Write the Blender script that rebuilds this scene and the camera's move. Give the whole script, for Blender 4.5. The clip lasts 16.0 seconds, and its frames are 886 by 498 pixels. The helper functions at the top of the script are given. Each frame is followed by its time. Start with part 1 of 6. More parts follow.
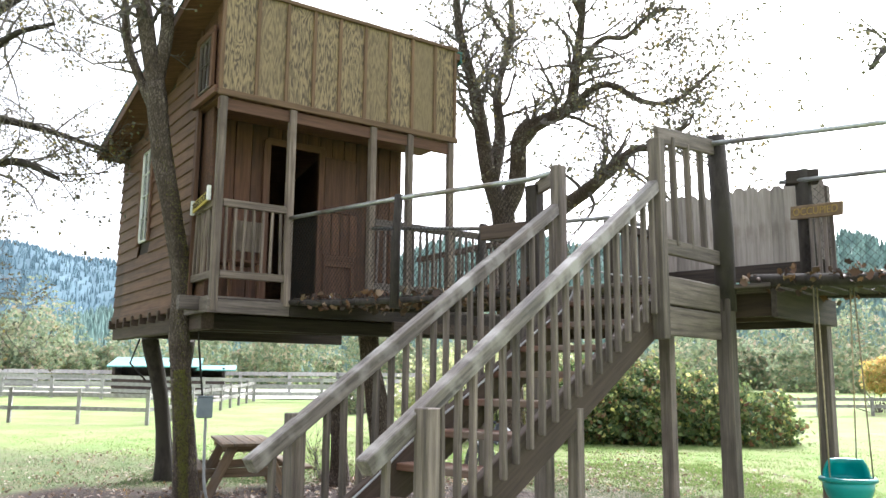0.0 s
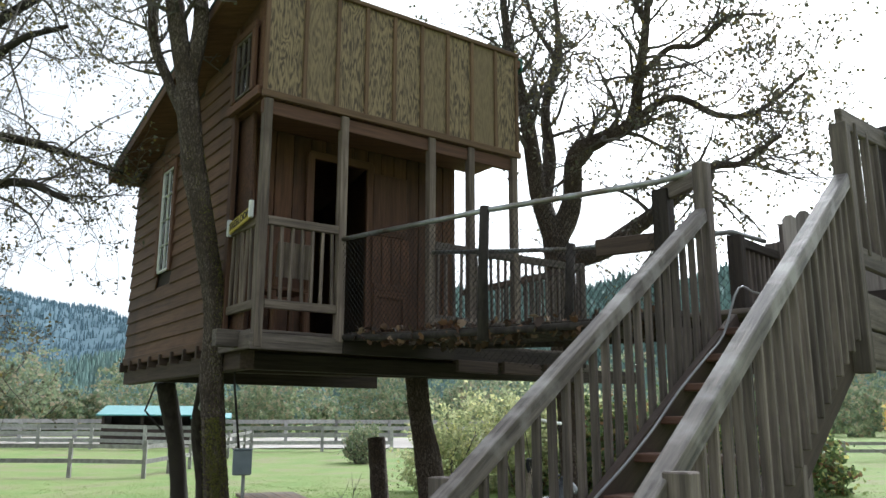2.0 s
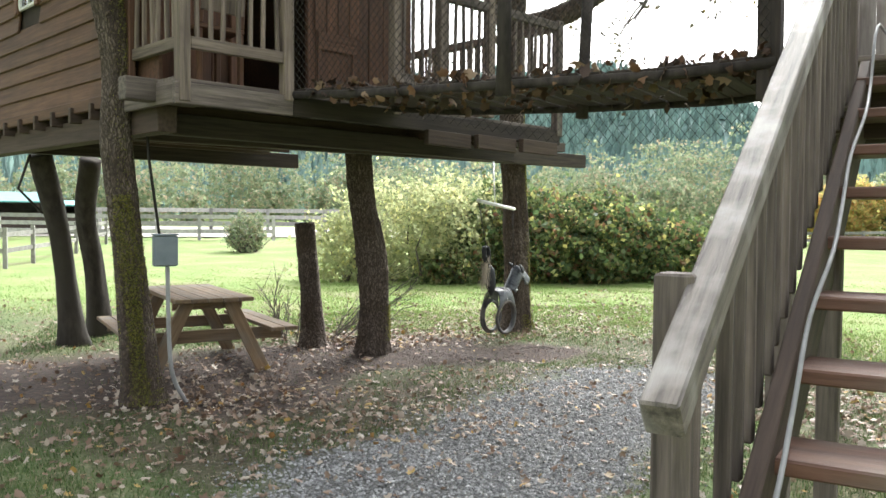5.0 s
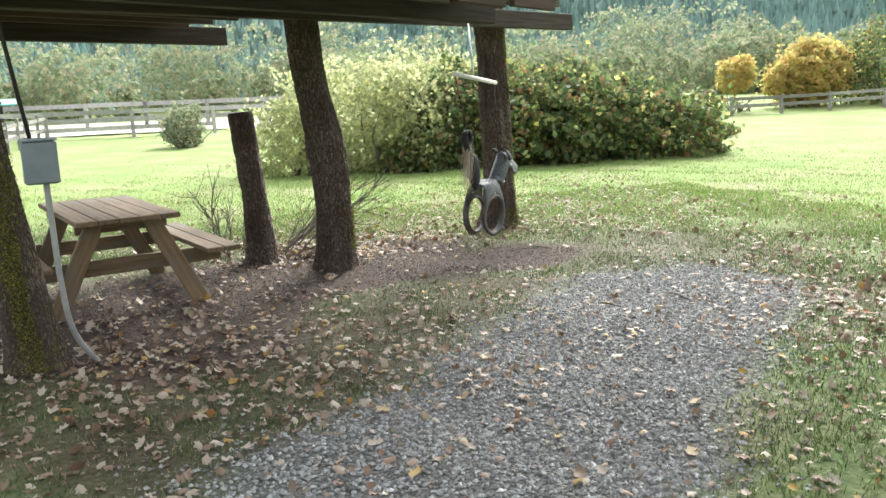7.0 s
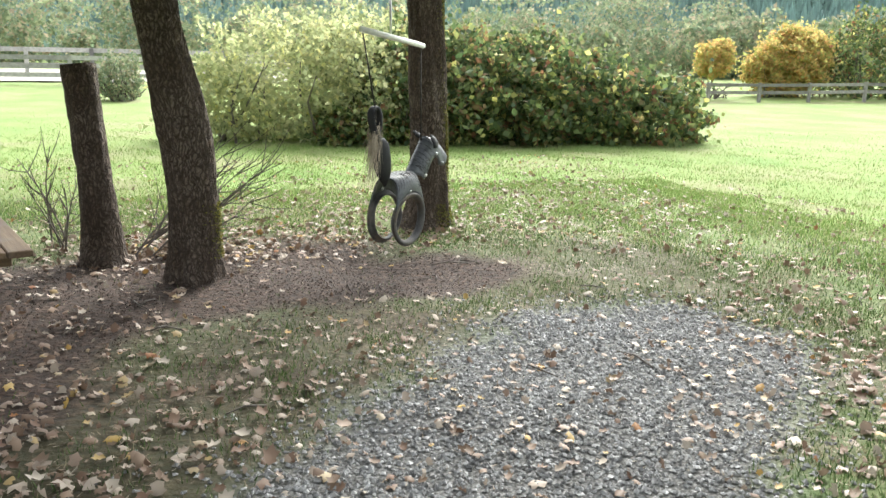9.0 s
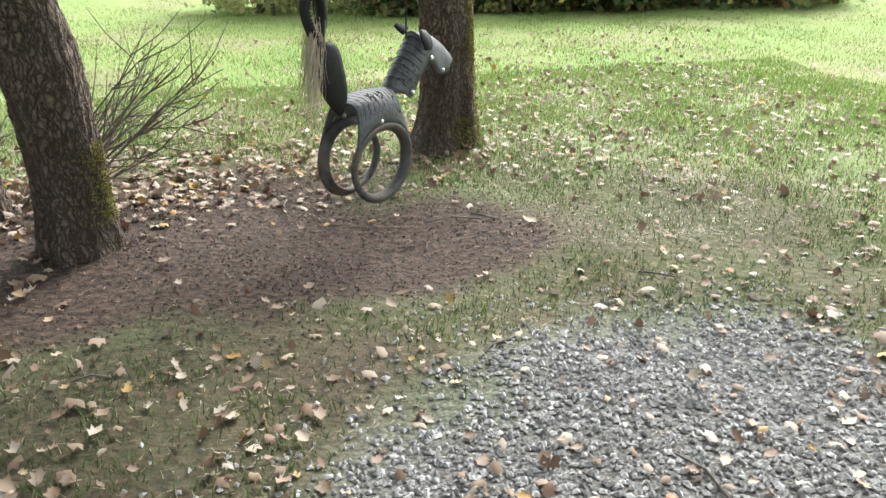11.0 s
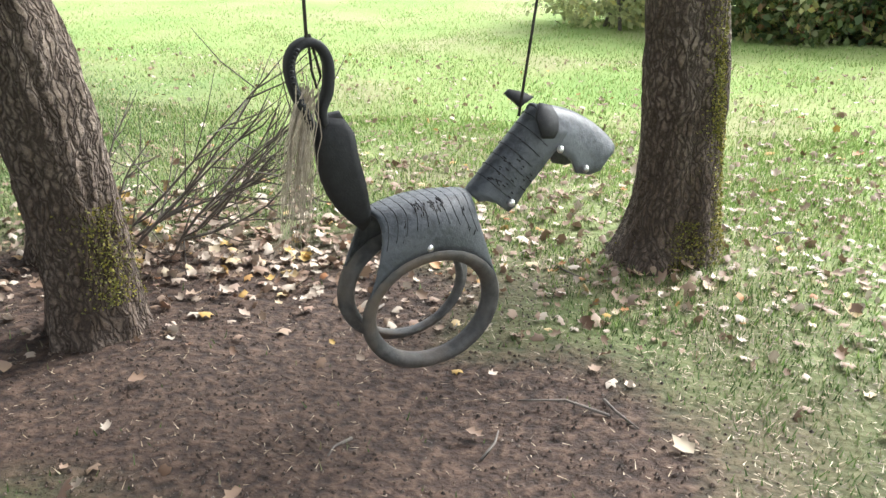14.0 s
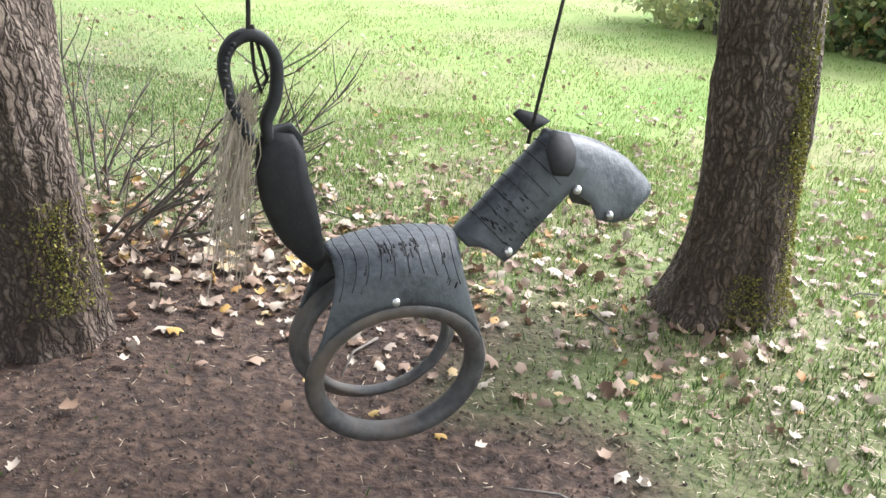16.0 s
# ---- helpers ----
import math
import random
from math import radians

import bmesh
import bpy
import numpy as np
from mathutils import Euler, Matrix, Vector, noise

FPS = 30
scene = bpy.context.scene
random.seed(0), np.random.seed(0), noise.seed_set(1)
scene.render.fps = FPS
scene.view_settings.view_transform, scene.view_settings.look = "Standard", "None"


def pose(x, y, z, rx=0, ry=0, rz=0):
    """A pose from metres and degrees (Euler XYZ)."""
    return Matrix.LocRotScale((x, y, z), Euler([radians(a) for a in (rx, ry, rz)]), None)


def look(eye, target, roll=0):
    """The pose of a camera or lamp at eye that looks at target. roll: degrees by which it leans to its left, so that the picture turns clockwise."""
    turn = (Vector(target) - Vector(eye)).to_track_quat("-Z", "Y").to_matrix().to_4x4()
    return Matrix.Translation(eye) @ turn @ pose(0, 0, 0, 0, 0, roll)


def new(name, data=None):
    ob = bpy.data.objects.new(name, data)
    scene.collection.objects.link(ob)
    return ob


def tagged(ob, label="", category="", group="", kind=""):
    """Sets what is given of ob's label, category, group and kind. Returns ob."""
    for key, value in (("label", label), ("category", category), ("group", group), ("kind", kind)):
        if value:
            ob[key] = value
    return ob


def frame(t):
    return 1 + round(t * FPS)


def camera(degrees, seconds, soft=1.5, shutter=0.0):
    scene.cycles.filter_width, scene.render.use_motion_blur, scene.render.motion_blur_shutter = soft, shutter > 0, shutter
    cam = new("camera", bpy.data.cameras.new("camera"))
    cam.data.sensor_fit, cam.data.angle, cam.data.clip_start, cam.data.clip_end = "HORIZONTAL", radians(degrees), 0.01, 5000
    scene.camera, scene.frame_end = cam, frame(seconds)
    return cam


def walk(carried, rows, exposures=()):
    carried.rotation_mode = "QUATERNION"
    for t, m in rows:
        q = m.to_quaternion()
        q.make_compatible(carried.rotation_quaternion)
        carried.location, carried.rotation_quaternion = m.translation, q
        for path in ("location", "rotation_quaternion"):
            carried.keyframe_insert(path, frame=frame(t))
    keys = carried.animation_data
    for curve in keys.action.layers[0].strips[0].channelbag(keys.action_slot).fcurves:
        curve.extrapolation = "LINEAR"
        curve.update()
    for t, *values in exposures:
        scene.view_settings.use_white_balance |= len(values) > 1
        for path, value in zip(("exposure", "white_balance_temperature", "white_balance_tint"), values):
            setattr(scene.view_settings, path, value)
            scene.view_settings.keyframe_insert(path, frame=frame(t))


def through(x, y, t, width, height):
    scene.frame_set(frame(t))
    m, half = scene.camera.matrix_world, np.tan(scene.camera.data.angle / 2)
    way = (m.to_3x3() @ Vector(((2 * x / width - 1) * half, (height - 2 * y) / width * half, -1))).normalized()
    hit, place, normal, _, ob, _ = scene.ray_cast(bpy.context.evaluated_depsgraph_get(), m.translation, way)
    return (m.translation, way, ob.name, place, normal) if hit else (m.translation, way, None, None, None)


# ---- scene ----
cam = camera(57.0, 16.0)
PATH = [
    (0, (-2.345, -2.049, 1.631), (-1.877, 2.868, 2.412), 0.56),
    (0.5, (-2.386, -1.675, 1.640), (-2.046, 3.208, 2.659), 2.39),
    (1, (-2.595, -1.281, 1.633), (-2.275, 3.573, 2.788), 0.19),
    (1.5, (-2.786, -0.923, 1.600), (-2.277, 3.949, 2.603), -1.37),
    (2, (-3.114, -0.650, 1.635), (-2.576, 4.209, 2.687), 0.10),
    (2.5, (-3.356, -0.361, 1.615), (-2.746, 4.509, 2.569), -1.93),
    (3, (-3.513, -0.085, 1.599), (-2.645, 4.773, 2.400), 0.98),
    (3.5, (-3.642, 0.209, 1.616), (-2.688, 5.064, 2.335), 0.82),
    (4, (-3.767, 0.429, 1.610), (-2.489, 5.250, 1.965), 0.08),
    (4.5, (-3.777, 0.748, 1.597), (-2.493, 5.577, 1.789), 1.15),
    (5, (-3.786, 1.093, 1.555), (-2.439, 5.904, 1.354), 0.46),
    (5.2, (-3.794, 1.220, 1.562), (-2.381, 5.995, 1.113), -1.51),
    (7.3, (-3.415, 3.000, 1.530), (-1.810, 7.610, 0.520), -2.20),
    (7.5, (-3.325, 3.175, 1.520), (-1.675, 7.750, 0.435), -2.20),
    (8, (-3.075, 3.595, 1.520), (-1.280, 8.100, 0.360), -5.20),
    (8.5, (-2.750, 3.950, 1.535), (-1.050, 8.505, 0.450), 1.40),
    (9, (-2.445, 4.320, 1.520), (-0.690, 8.850, 0.415), 1.20),
    (9.2, (-2.330, 4.472, 1.520), (-0.550, 8.985, 0.375), -1.30),
    (11.3, (-1.003, 6.329, 1.561), (0.005, 10.814, -0.406), -0.50),
    (11.5, (-0.890, 6.479, 1.569), (0.071, 11.002, -0.334), -0.73),
    (12, (-0.623, 6.789, 1.573), (0.086, 11.340, -0.372), -0.87),
    (12.5, (-0.343, 7.097, 1.571), (-0.397, 11.708, -0.362), -1.10),
    (13, (-0.130, 7.392, 1.537), (-0.493, 11.973, -0.433), -0.31),
    (13.5, (0.039, 7.618, 1.505), (-0.884, 12.132, -0.436), 1.58),
    (14, (0.063, 7.723, 1.521), (-1.144, 12.192, -0.369), -0.58),
    (14.5, (0.028, 7.910, 1.505), (-1.234, 12.371, -0.368), 1.08),
    (15, (0.010, 8.123, 1.501), (-1.339, 12.520, -0.460), 0.68),
    (15.5, (0.128, 8.271, 1.509), (-1.410, 12.610, -0.441), 2.68),
    (16, (0.160, 8.300, 1.491), (-1.487, 12.591, -0.479), 2.52),
]
EXPOSURES = [(0, 1.85, 6100, 12), (0.6, 1.35, 6050, 12), (1.4, 0.76, 5900, 8), (2.5, 0.8, 5950, 7), (3.5, 1.0, 5950, 7), (4.3, 1.28, 6200, 7), (5.0, 1.7, 6400, 7), (7.4, 1.72, 6450, 5), (9.0, 1.65, 6450, 5), (12.0, 1.63, 6500, 6), (14.0, 1.83, 6300, 8), (16.0, 1.88, 6100, 11)]
walk(cam, [(t, look(eye, target, roll)) for t, eye, target, roll in PATH], EXPOSURES)

# world, sun, exposure
world = bpy.data.worlds.new("sky")
scene.world = world
world.use_nodes = True
wn, wl = world.node_tree.nodes, world.node_tree.links
sky = wn.new("ShaderNodeTexSky")
sky.sky_type, sky.sun_disc = "NISHITA", False
sky.sun_elevation, sky.sun_rotation = radians(42), radians(35)
sky.air_density, sky.dust_density, sky.ozone_density = 1.0, 4.0, 1.0
grey = wn.new("ShaderNodeHueSaturation")
grey.inputs["Saturation"].default_value = 0.18
wl.new(sky.outputs[0], grey.inputs["Color"])
wl.new(grey.outputs[0], wn["Background"].inputs["Color"])
wn["Background"].inputs["Strength"].default_value = 0.15
sun = new("sun", bpy.data.lights.new("sun", "SUN"))
sun.data.energy, sun.data.angle, sun.data.color = 1.2, radians(20), (1.0, 0.97, 0.93)
sun.matrix_basis = look((5.4, 7.4, 8.4), (0, 0, 0))

# ---------------------------------------------------------------- materials
MATS = {}


def mat(name, dark, light, scale=(6, 6, 6), rough=0.8, bump=0.25, stain=None, stain_scale=0.8, metal=0.0, spread=0.25, island=False, detail=8):
    """Two-scale noise material: fine grain between dark and light, broad stains, a little variety piece by piece."""
    if name in MATS:
        return MATS[name]
    m = bpy.data.materials.new(name)
    m.use_nodes = True
    n, l = m.node_tree.nodes, m.node_tree.links
    bsdf = n["Principled BSDF"]
    tc, mp = n.new("ShaderNodeTexCoord"), n.new("ShaderNodeMapping")
    mp.inputs["Scale"].default_value = scale
    l.new(tc.outputs["Object"], mp.inputs["Vector"])
    info = n.new("ShaderNodeObjectInfo")
    shift = n.new("ShaderNodeVectorMath")
    shift.operation = "ADD"
    many = n.new("ShaderNodeMath")
    many.operation, many.inputs[1].default_value = "MULTIPLY", 37.0
    l.new(info.outputs["Random"], many.inputs[0])
    l.new(mp.outputs[0], shift.inputs[0])
    l.new(many.outputs[0], shift.inputs[1])
    fine = n.new("ShaderNodeTexNoise")
    fine.inputs["Scale"].default_value, fine.inputs["Detail"].default_value, fine.inputs["Roughness"].default_value = 1.0, detail, 0.65
    l.new(shift.outputs[0], fine.inputs["Vector"])
    ramp = n.new("ShaderNodeValToRGB")
    ramp.color_ramp.elements[0].position, ramp.color_ramp.elements[1].position = 0.32, 0.68
    ramp.color_ramp.elements[0].color, ramp.color_ramp.elements[1].color = (*dark, 1), (*light, 1)
    l.new(fine.outputs[0], ramp.inputs[0])
    colour = ramp.outputs[0]
    if stain:
        broad = n.new("ShaderNodeTexNoise")
        broad.inputs["Scale"].default_value, broad.inputs["Detail"].default_value = stain_scale, 5
        l.new(tc.outputs["Object"], broad.inputs["Vector"])
        r2 = n.new("ShaderNodeValToRGB")
        r2.color_ramp.elements[0].position, r2.color_ramp.elements[1].position = 0.48, 0.66
        l.new(broad.outputs[0], r2.inputs[0])
        mx = n.new("ShaderNodeMix")
        mx.data_type = "RGBA"
        l.new(r2.outputs[0], mx.inputs[0])
        l.new(colour, mx.inputs[6])
        mx.inputs[7].default_value = (*stain, 1)
        colour = mx.outputs[2]
    hs = n.new("ShaderNodeHueSaturation")
    vary = n.new("ShaderNodeMapRange")
    vary.inputs[3].default_value, vary.inputs[4].default_value = 1 - spread, 1 + spread
    if island:
        geo = n.new("ShaderNodeNewGeometry")
        l.new(geo.outputs["Random Per Island"], vary.inputs[0])
    else:
        l.new(info.outputs["Random"], vary.inputs[0])
    l.new(vary.outputs[0], hs.inputs["Value"])
    l.new(colour, hs.inputs["Color"])
    l.new(hs.outputs[0], bsdf.inputs["Base Color"])
    bsdf.inputs["Roughness"].default_value, bsdf.inputs["Metallic"].default_value = rough, metal
    if bump:
        b = n.new("ShaderNodeBump")
        b.inputs["Strength"].default_value, b.inputs["Distance"].default_value = bump, 0.012
        l.new(fine.outputs[0], b.inputs["Height"])
        l.new(b.outputs[0], bsdf.inputs["Normal"])
    MATS[name] = m
    return m


def leaf_mat(name, stops, through=0.25):
    """Leaves: colour picked per leaf from a ramp, a little light passing through."""
    m = bpy.data.materials.new(name)
    m.use_nodes = True
    n, l = m.node_tree.nodes, m.node_tree.links
    bsdf = n["Principled BSDF"]
    geo, ramp = n.new("ShaderNodeNewGeometry"), n.new("ShaderNodeValToRGB")
    while len(ramp.color_ramp.elements) < len(stops):
        ramp.color_ramp.elements.new(0.5)
    for e, (p, c) in zip(ramp.color_ramp.elements, stops):
        e.position, e.color = p, (*c, 1)
    l.new(geo.outputs["Random Per Island"], ramp.inputs[0])
    l.new(ramp.outputs[0], bsdf.inputs["Base Color"])
    bsdf.inputs["Roughness"].default_value = 0.6
    if through:
        tr, mix = n.new("ShaderNodeBsdfTranslucent"), n.new("ShaderNodeMixShader")
        l.new(ramp.outputs[0], tr.inputs["Color"])
        mix.inputs[0].default_value = through
        l.new(bsdf.outputs[0], mix.inputs[1])
        l.new(tr.outputs[0], mix.inputs[2])
        l.new(mix.outputs[0], n["Material Output"].inputs["Surface"])
    return m


GRAIN = (1.6, 30, 30)
grey_wood = mat("weathered_grey_wood", (0.05, 0.039, 0.033), (0.225, 0.182, 0.155), GRAIN, 0.8, 0.7, (0.085, 0.066, 0.055), 1.6)
post_wood = mat("tan_weathered_post_wood", (0.075, 0.056, 0.043), (0.26, 0.205, 0.16), GRAIN, 0.8, 0.6, (0.12, 0.09, 0.07), 1.6)
# Pale stain holds worn streaks and a sky sheen painted into the colour.
worn_sheen_rail = mat("worn_sheen_handrail", (0.035, 0.029, 0.025), (0.26, 0.22, 0.19), GRAIN, 0.55, 0.9, (0.36, 0.335, 0.31), 4.5, spread=0.1)
tread_wood = mat("red_brown_tread_wood", (0.075, 0.034, 0.022), (0.19, 0.095, 0.062), GRAIN, 0.6, 0.35, (0.16, 0.12, 0.09), 2.0)
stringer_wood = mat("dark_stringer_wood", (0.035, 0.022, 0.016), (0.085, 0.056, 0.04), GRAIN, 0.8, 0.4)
siding_wood = mat("brown_stained_siding", (0.075, 0.036, 0.018), (0.16, 0.083, 0.043), GRAIN, 0.75, 0.4, (0.06, 0.032, 0.018), 1.0, spread=0.15)
trim_wood = mat("red_brown_trim", (0.07, 0.032, 0.018), (0.15, 0.073, 0.04), GRAIN, 0.75, 0.35)
wall_wood = mat("red_cedar_wall_boards", (0.06, 0.027, 0.014), (0.145, 0.066, 0.034), GRAIN, 0.75, 0.35, (0.05, 0.027, 0.018), 1.2)
# Dark timber, toned down further to paint in the shade under the floor.
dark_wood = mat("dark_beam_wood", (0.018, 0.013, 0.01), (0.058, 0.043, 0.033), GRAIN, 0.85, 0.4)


def plywood():
    """Rotary-cut plywood: long wavy figure, some sheets plain and some strongly marked."""
    m = bpy.data.materials.new("weathered_plywood")
    m.use_nodes = True
    n, l = m.node_tree.nodes, m.node_tree.links
    bsdf = n["Principled BSDF"]
    tc, mp, info = n.new("ShaderNodeTexCoord"), n.new("ShaderNodeMapping"), n.new("ShaderNodeObjectInfo")
    mp.inputs["Scale"].default_value = (1.5, 7.5, 7.5)
    l.new(tc.outputs["Object"], mp.inputs["Vector"])
    push = n.new("ShaderNodeVectorMath")
    push.operation = "ADD"
    many = n.new("ShaderNodeMath")
    many.operation, many.inputs[1].default_value = "MULTIPLY", 53.0
    l.new(info.outputs["Random"], many.inputs[0])
    l.new(mp.outputs[0], push.inputs[0])
    l.new(many.outputs[0], push.inputs[1])
    figure = n.new("ShaderNodeTexNoise")
    figure.inputs["Scale"].default_value, figure.inputs["Detail"].default_value = 1.1, 2.6
    l.new(push.outputs[0], figure.inputs["Vector"])
    rings = n.new("ShaderNodeMath")
    rings.operation, rings.inputs[1].default_value = "MULTIPLY", 74.0
    l.new(figure.outputs[0], rings.inputs[0])
    sine = n.new("ShaderNodeMath")
    sine.operation = "SINE"
    l.new(rings.outputs[0], sine.inputs[0])
    fine = n.new("ShaderNodeTexNoise")
    fine.inputs["Scale"].default_value, fine.inputs["Detail"].default_value = 6.0, 8
    l.new(push.outputs[0], fine.inputs["Vector"])
    total = n.new("ShaderNodeMath")
    total.operation, total.inputs[1].default_value = "MULTIPLY_ADD", 0.17
    l.new(sine.outputs[0], total.inputs[0])
    l.new(fine.outputs[0], total.inputs[2])
    ramp = n.new("ShaderNodeValToRGB")
    ramp.color_ramp.elements[0].position, ramp.color_ramp.elements[1].position = 0.28, 0.66
    ramp.color_ramp.elements[0].color, ramp.color_ramp.elements[1].color = (0.07, 0.05, 0.032, 1), (0.29, 0.215, 0.115, 1)
    l.new(total.outputs[0], ramp.inputs[0])
    plain = n.new("ShaderNodeMapRange")
    plain.inputs[1].default_value, plain.inputs[2].default_value, plain.inputs[3].default_value, plain.inputs[4].default_value = 0.35, 0.75, 0.05, 0.85
    l.new(info.outputs["Random"], plain.inputs[0])
    mx = n.new("ShaderNodeMix")
    mx.data_type = "RGBA"
    l.new(plain.outputs[0], mx.inputs[0])
    l.new(ramp.outputs[0], mx.inputs[6])
    mx.inputs[7].default_value = (0.19, 0.14, 0.075, 1)
    l.new(mx.outputs[2], bsdf.inputs["Base Color"])
    bsdf.inputs["Roughness"].default_value = 0.75
    return m


ply = plywood()
batten_wood = mat("brown_batten", (0.1, 0.058, 0.03), (0.19, 0.115, 0.062), GRAIN, 0.8, 0.3)
table_wood = mat("tan_picnic_table_wood", (0.11, 0.07, 0.038), (0.23, 0.155, 0.09), GRAIN, 0.8, 0.35, (0.17, 0.14, 0.11), 2.5)
fence_wood = mat("pale_fence_wood", (0.24, 0.205, 0.18), (0.44, 0.39, 0.35), (26, 26, 1.6), 0.85, 0.35, (0.17, 0.13, 0.11), 2.2)
roof_metal = mat("green_metal_roof", (0.03, 0.11, 0.09), (0.05, 0.16, 0.13), (3, 3, 3), 0.45, 0.05, metal=0.3)
pipe_metal = mat("galvanised_pipe", (0.3, 0.31, 0.31), (0.5, 0.51, 0.51), (8, 40, 40), 0.42, 0.1, (0.2, 0.17, 0.14), 3, metal=0.7)
steel = mat("bright_steel", (0.5, 0.5, 0.5), (0.7, 0.7, 0.7), (20, 20, 20), 0.3, 0.05, metal=0.9)
white_paint = mat("white_paint", (0.62, 0.62, 0.6), (0.8, 0.8, 0.78), (14, 14, 14), 0.6, 0.1)


def bark_material():
    """Upright bark plates parted by dark cracks, grey lichen over brown."""
    m = bpy.data.materials.new("furrowed_bark")
    m.use_nodes = True
    n, l = m.node_tree.nodes, m.node_tree.links
    bsdf = n["Principled BSDF"]
    tc, mp, warp = n.new("ShaderNodeTexCoord"), n.new("ShaderNodeMapping"), n.new("ShaderNodeTexNoise")
    warp.inputs["Scale"].default_value, warp.inputs["Detail"].default_value = 9.0, 4
    l.new(tc.outputs["Object"], warp.inputs["Vector"])
    push = n.new("ShaderNodeVectorMath")
    push.operation, push.inputs[1].default_value = "MULTIPLY_ADD", (0.11, 0.11, 0.16)
    l.new(warp.outputs["Color"], push.inputs[0])
    l.new(tc.outputs["Object"], push.inputs[2])
    mp.inputs["Scale"].default_value = (44, 44, 10)
    l.new(push.outputs[0], mp.inputs["Vector"])
    cells = n.new("ShaderNodeTexVoronoi")
    cells.feature = "DISTANCE_TO_EDGE"
    cells.inputs["Scale"].default_value = 1.0
    l.new(mp.outputs[0], cells.inputs["Vector"])
    crack = n.new("ShaderNodeMapRange")
    crack.inputs[2].default_value = 0.26
    l.new(cells.outputs["Distance"], crack.inputs[0])
    fine, broad = n.new("ShaderNodeTexNoise"), n.new("ShaderNodeTexNoise")
    fine.inputs["Scale"].default_value, fine.inputs["Detail"].default_value, fine.inputs["Roughness"].default_value = 55.0, 10, 0.7
    broad.inputs["Scale"].default_value, broad.inputs["Detail"].default_value = 2.6, 6
    for t in (fine, broad):
        l.new(tc.outputs["Object"], t.inputs["Vector"])
    plate, hue = n.new("ShaderNodeValToRGB"), n.new("ShaderNodeValToRGB")
    plate.color_ramp.elements[0].position, plate.color_ramp.elements[1].position = 0.33, 0.68
    plate.color_ramp.elements[0].color, plate.color_ramp.elements[1].color = (0.075, 0.055, 0.042, 1), (0.28, 0.235, 0.2, 1)
    l.new(fine.outputs[0], plate.inputs[0])
    hue.color_ramp.elements[0].position, hue.color_ramp.elements[1].position = 0.4, 0.62
    hue.color_ramp.elements[0].color, hue.color_ramp.elements[1].color = (0.62, 0.55, 0.48, 1), (1.15, 1.12, 1.08, 1)
    l.new(broad.outputs[0], hue.inputs[0])
    tint, dark = n.new("ShaderNodeMix"), n.new("ShaderNodeMix")
    tint.data_type = dark.data_type = "RGBA"
    tint.blend_type = "MULTIPLY"
    tint.inputs[0].default_value = 1.0
    l.new(plate.outputs[0], tint.inputs[6])
    l.new(hue.outputs[0], tint.inputs[7])
    l.new(crack.outputs[0], dark.inputs[0])
    dark.inputs[6].default_value = (0.05, 0.036, 0.028, 1)
    l.new(tint.outputs[2], dark.inputs[7])
    l.new(dark.outputs[2], bsdf.inputs["Base Color"])
    bsdf.inputs["Roughness"].default_value = 0.95
    high = n.new("ShaderNodeMath")
    high.operation, high.inputs[1].default_value = "MULTIPLY_ADD", 0.4
    l.new(fine.outputs[0], high.inputs[0])
    l.new(crack.outputs[0], high.inputs[2])
    b = n.new("ShaderNodeBump")
    b.inputs["Strength"].default_value, b.inputs["Distance"].default_value = 0.9, 0.015
    l.new(high.outputs[0], b.inputs["Height"])
    l.new(b.outputs[0], bsdf.inputs["Normal"])
    return m


bark = bark_material()
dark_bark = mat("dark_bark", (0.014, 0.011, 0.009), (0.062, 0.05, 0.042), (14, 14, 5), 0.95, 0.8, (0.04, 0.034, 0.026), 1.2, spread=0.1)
twig_bark = mat("twig_bark", (0.075, 0.066, 0.058), (0.17, 0.148, 0.13), (14, 14, 14), 0.95, 0.3, spread=0.2, island=True)
rubber = mat("grey_tyre_rubber", (0.026, 0.03, 0.036), (0.08, 0.091, 0.105), (45, 45, 45), 0.38, 0.3, (0.1, 0.11, 0.124), 6)
black_rubber = mat("black_tyre_rubber", (0.007, 0.008, 0.01), (0.018, 0.019, 0.022), (40, 40, 40), 0.68, 0.2)
muddy_rubber = mat("muddy_tyre_rubber", (0.03, 0.03, 0.031), (0.08, 0.078, 0.076), (30, 30, 30), 0.55, 0.3, (0.12, 0.092, 0.07), 4)
rope_mat = mat("dark_cord", (0.02, 0.018, 0.016), (0.05, 0.045, 0.04), (60, 60, 60), 0.9, 0.3)
hair_mat = mat("pale_frayed_rope", (0.3, 0.25, 0.19), (0.55, 0.48, 0.39), (30, 30, 30), 0.9, 0.2, island=True)
box_grey = mat("grey_electrical_box", (0.2, 0.24, 0.27), (0.26, 0.3, 0.33), (10, 10, 10), 0.5, 0.05)
conduit_grey = mat("grey_conduit", (0.2, 0.2, 0.2), (0.3, 0.3, 0.3), (10, 10, 10), 0.5, 0.05)
teal = mat("teal_plastic", (0.0, 0.2, 0.2), (0.005, 0.27, 0.26), (5, 5, 5), 0.35, 0.02)
yellow_paint = mat("yellow_sign_paint", (0.33, 0.25, 0.04), (0.45, 0.36, 0.07), (20, 20, 20), 0.6, 0.1)
sign_wood = mat("sign_board_wood", (0.1, 0.065, 0.035), (0.19, 0.13, 0.075), (10, 10, 60), 0.8, 0.3)
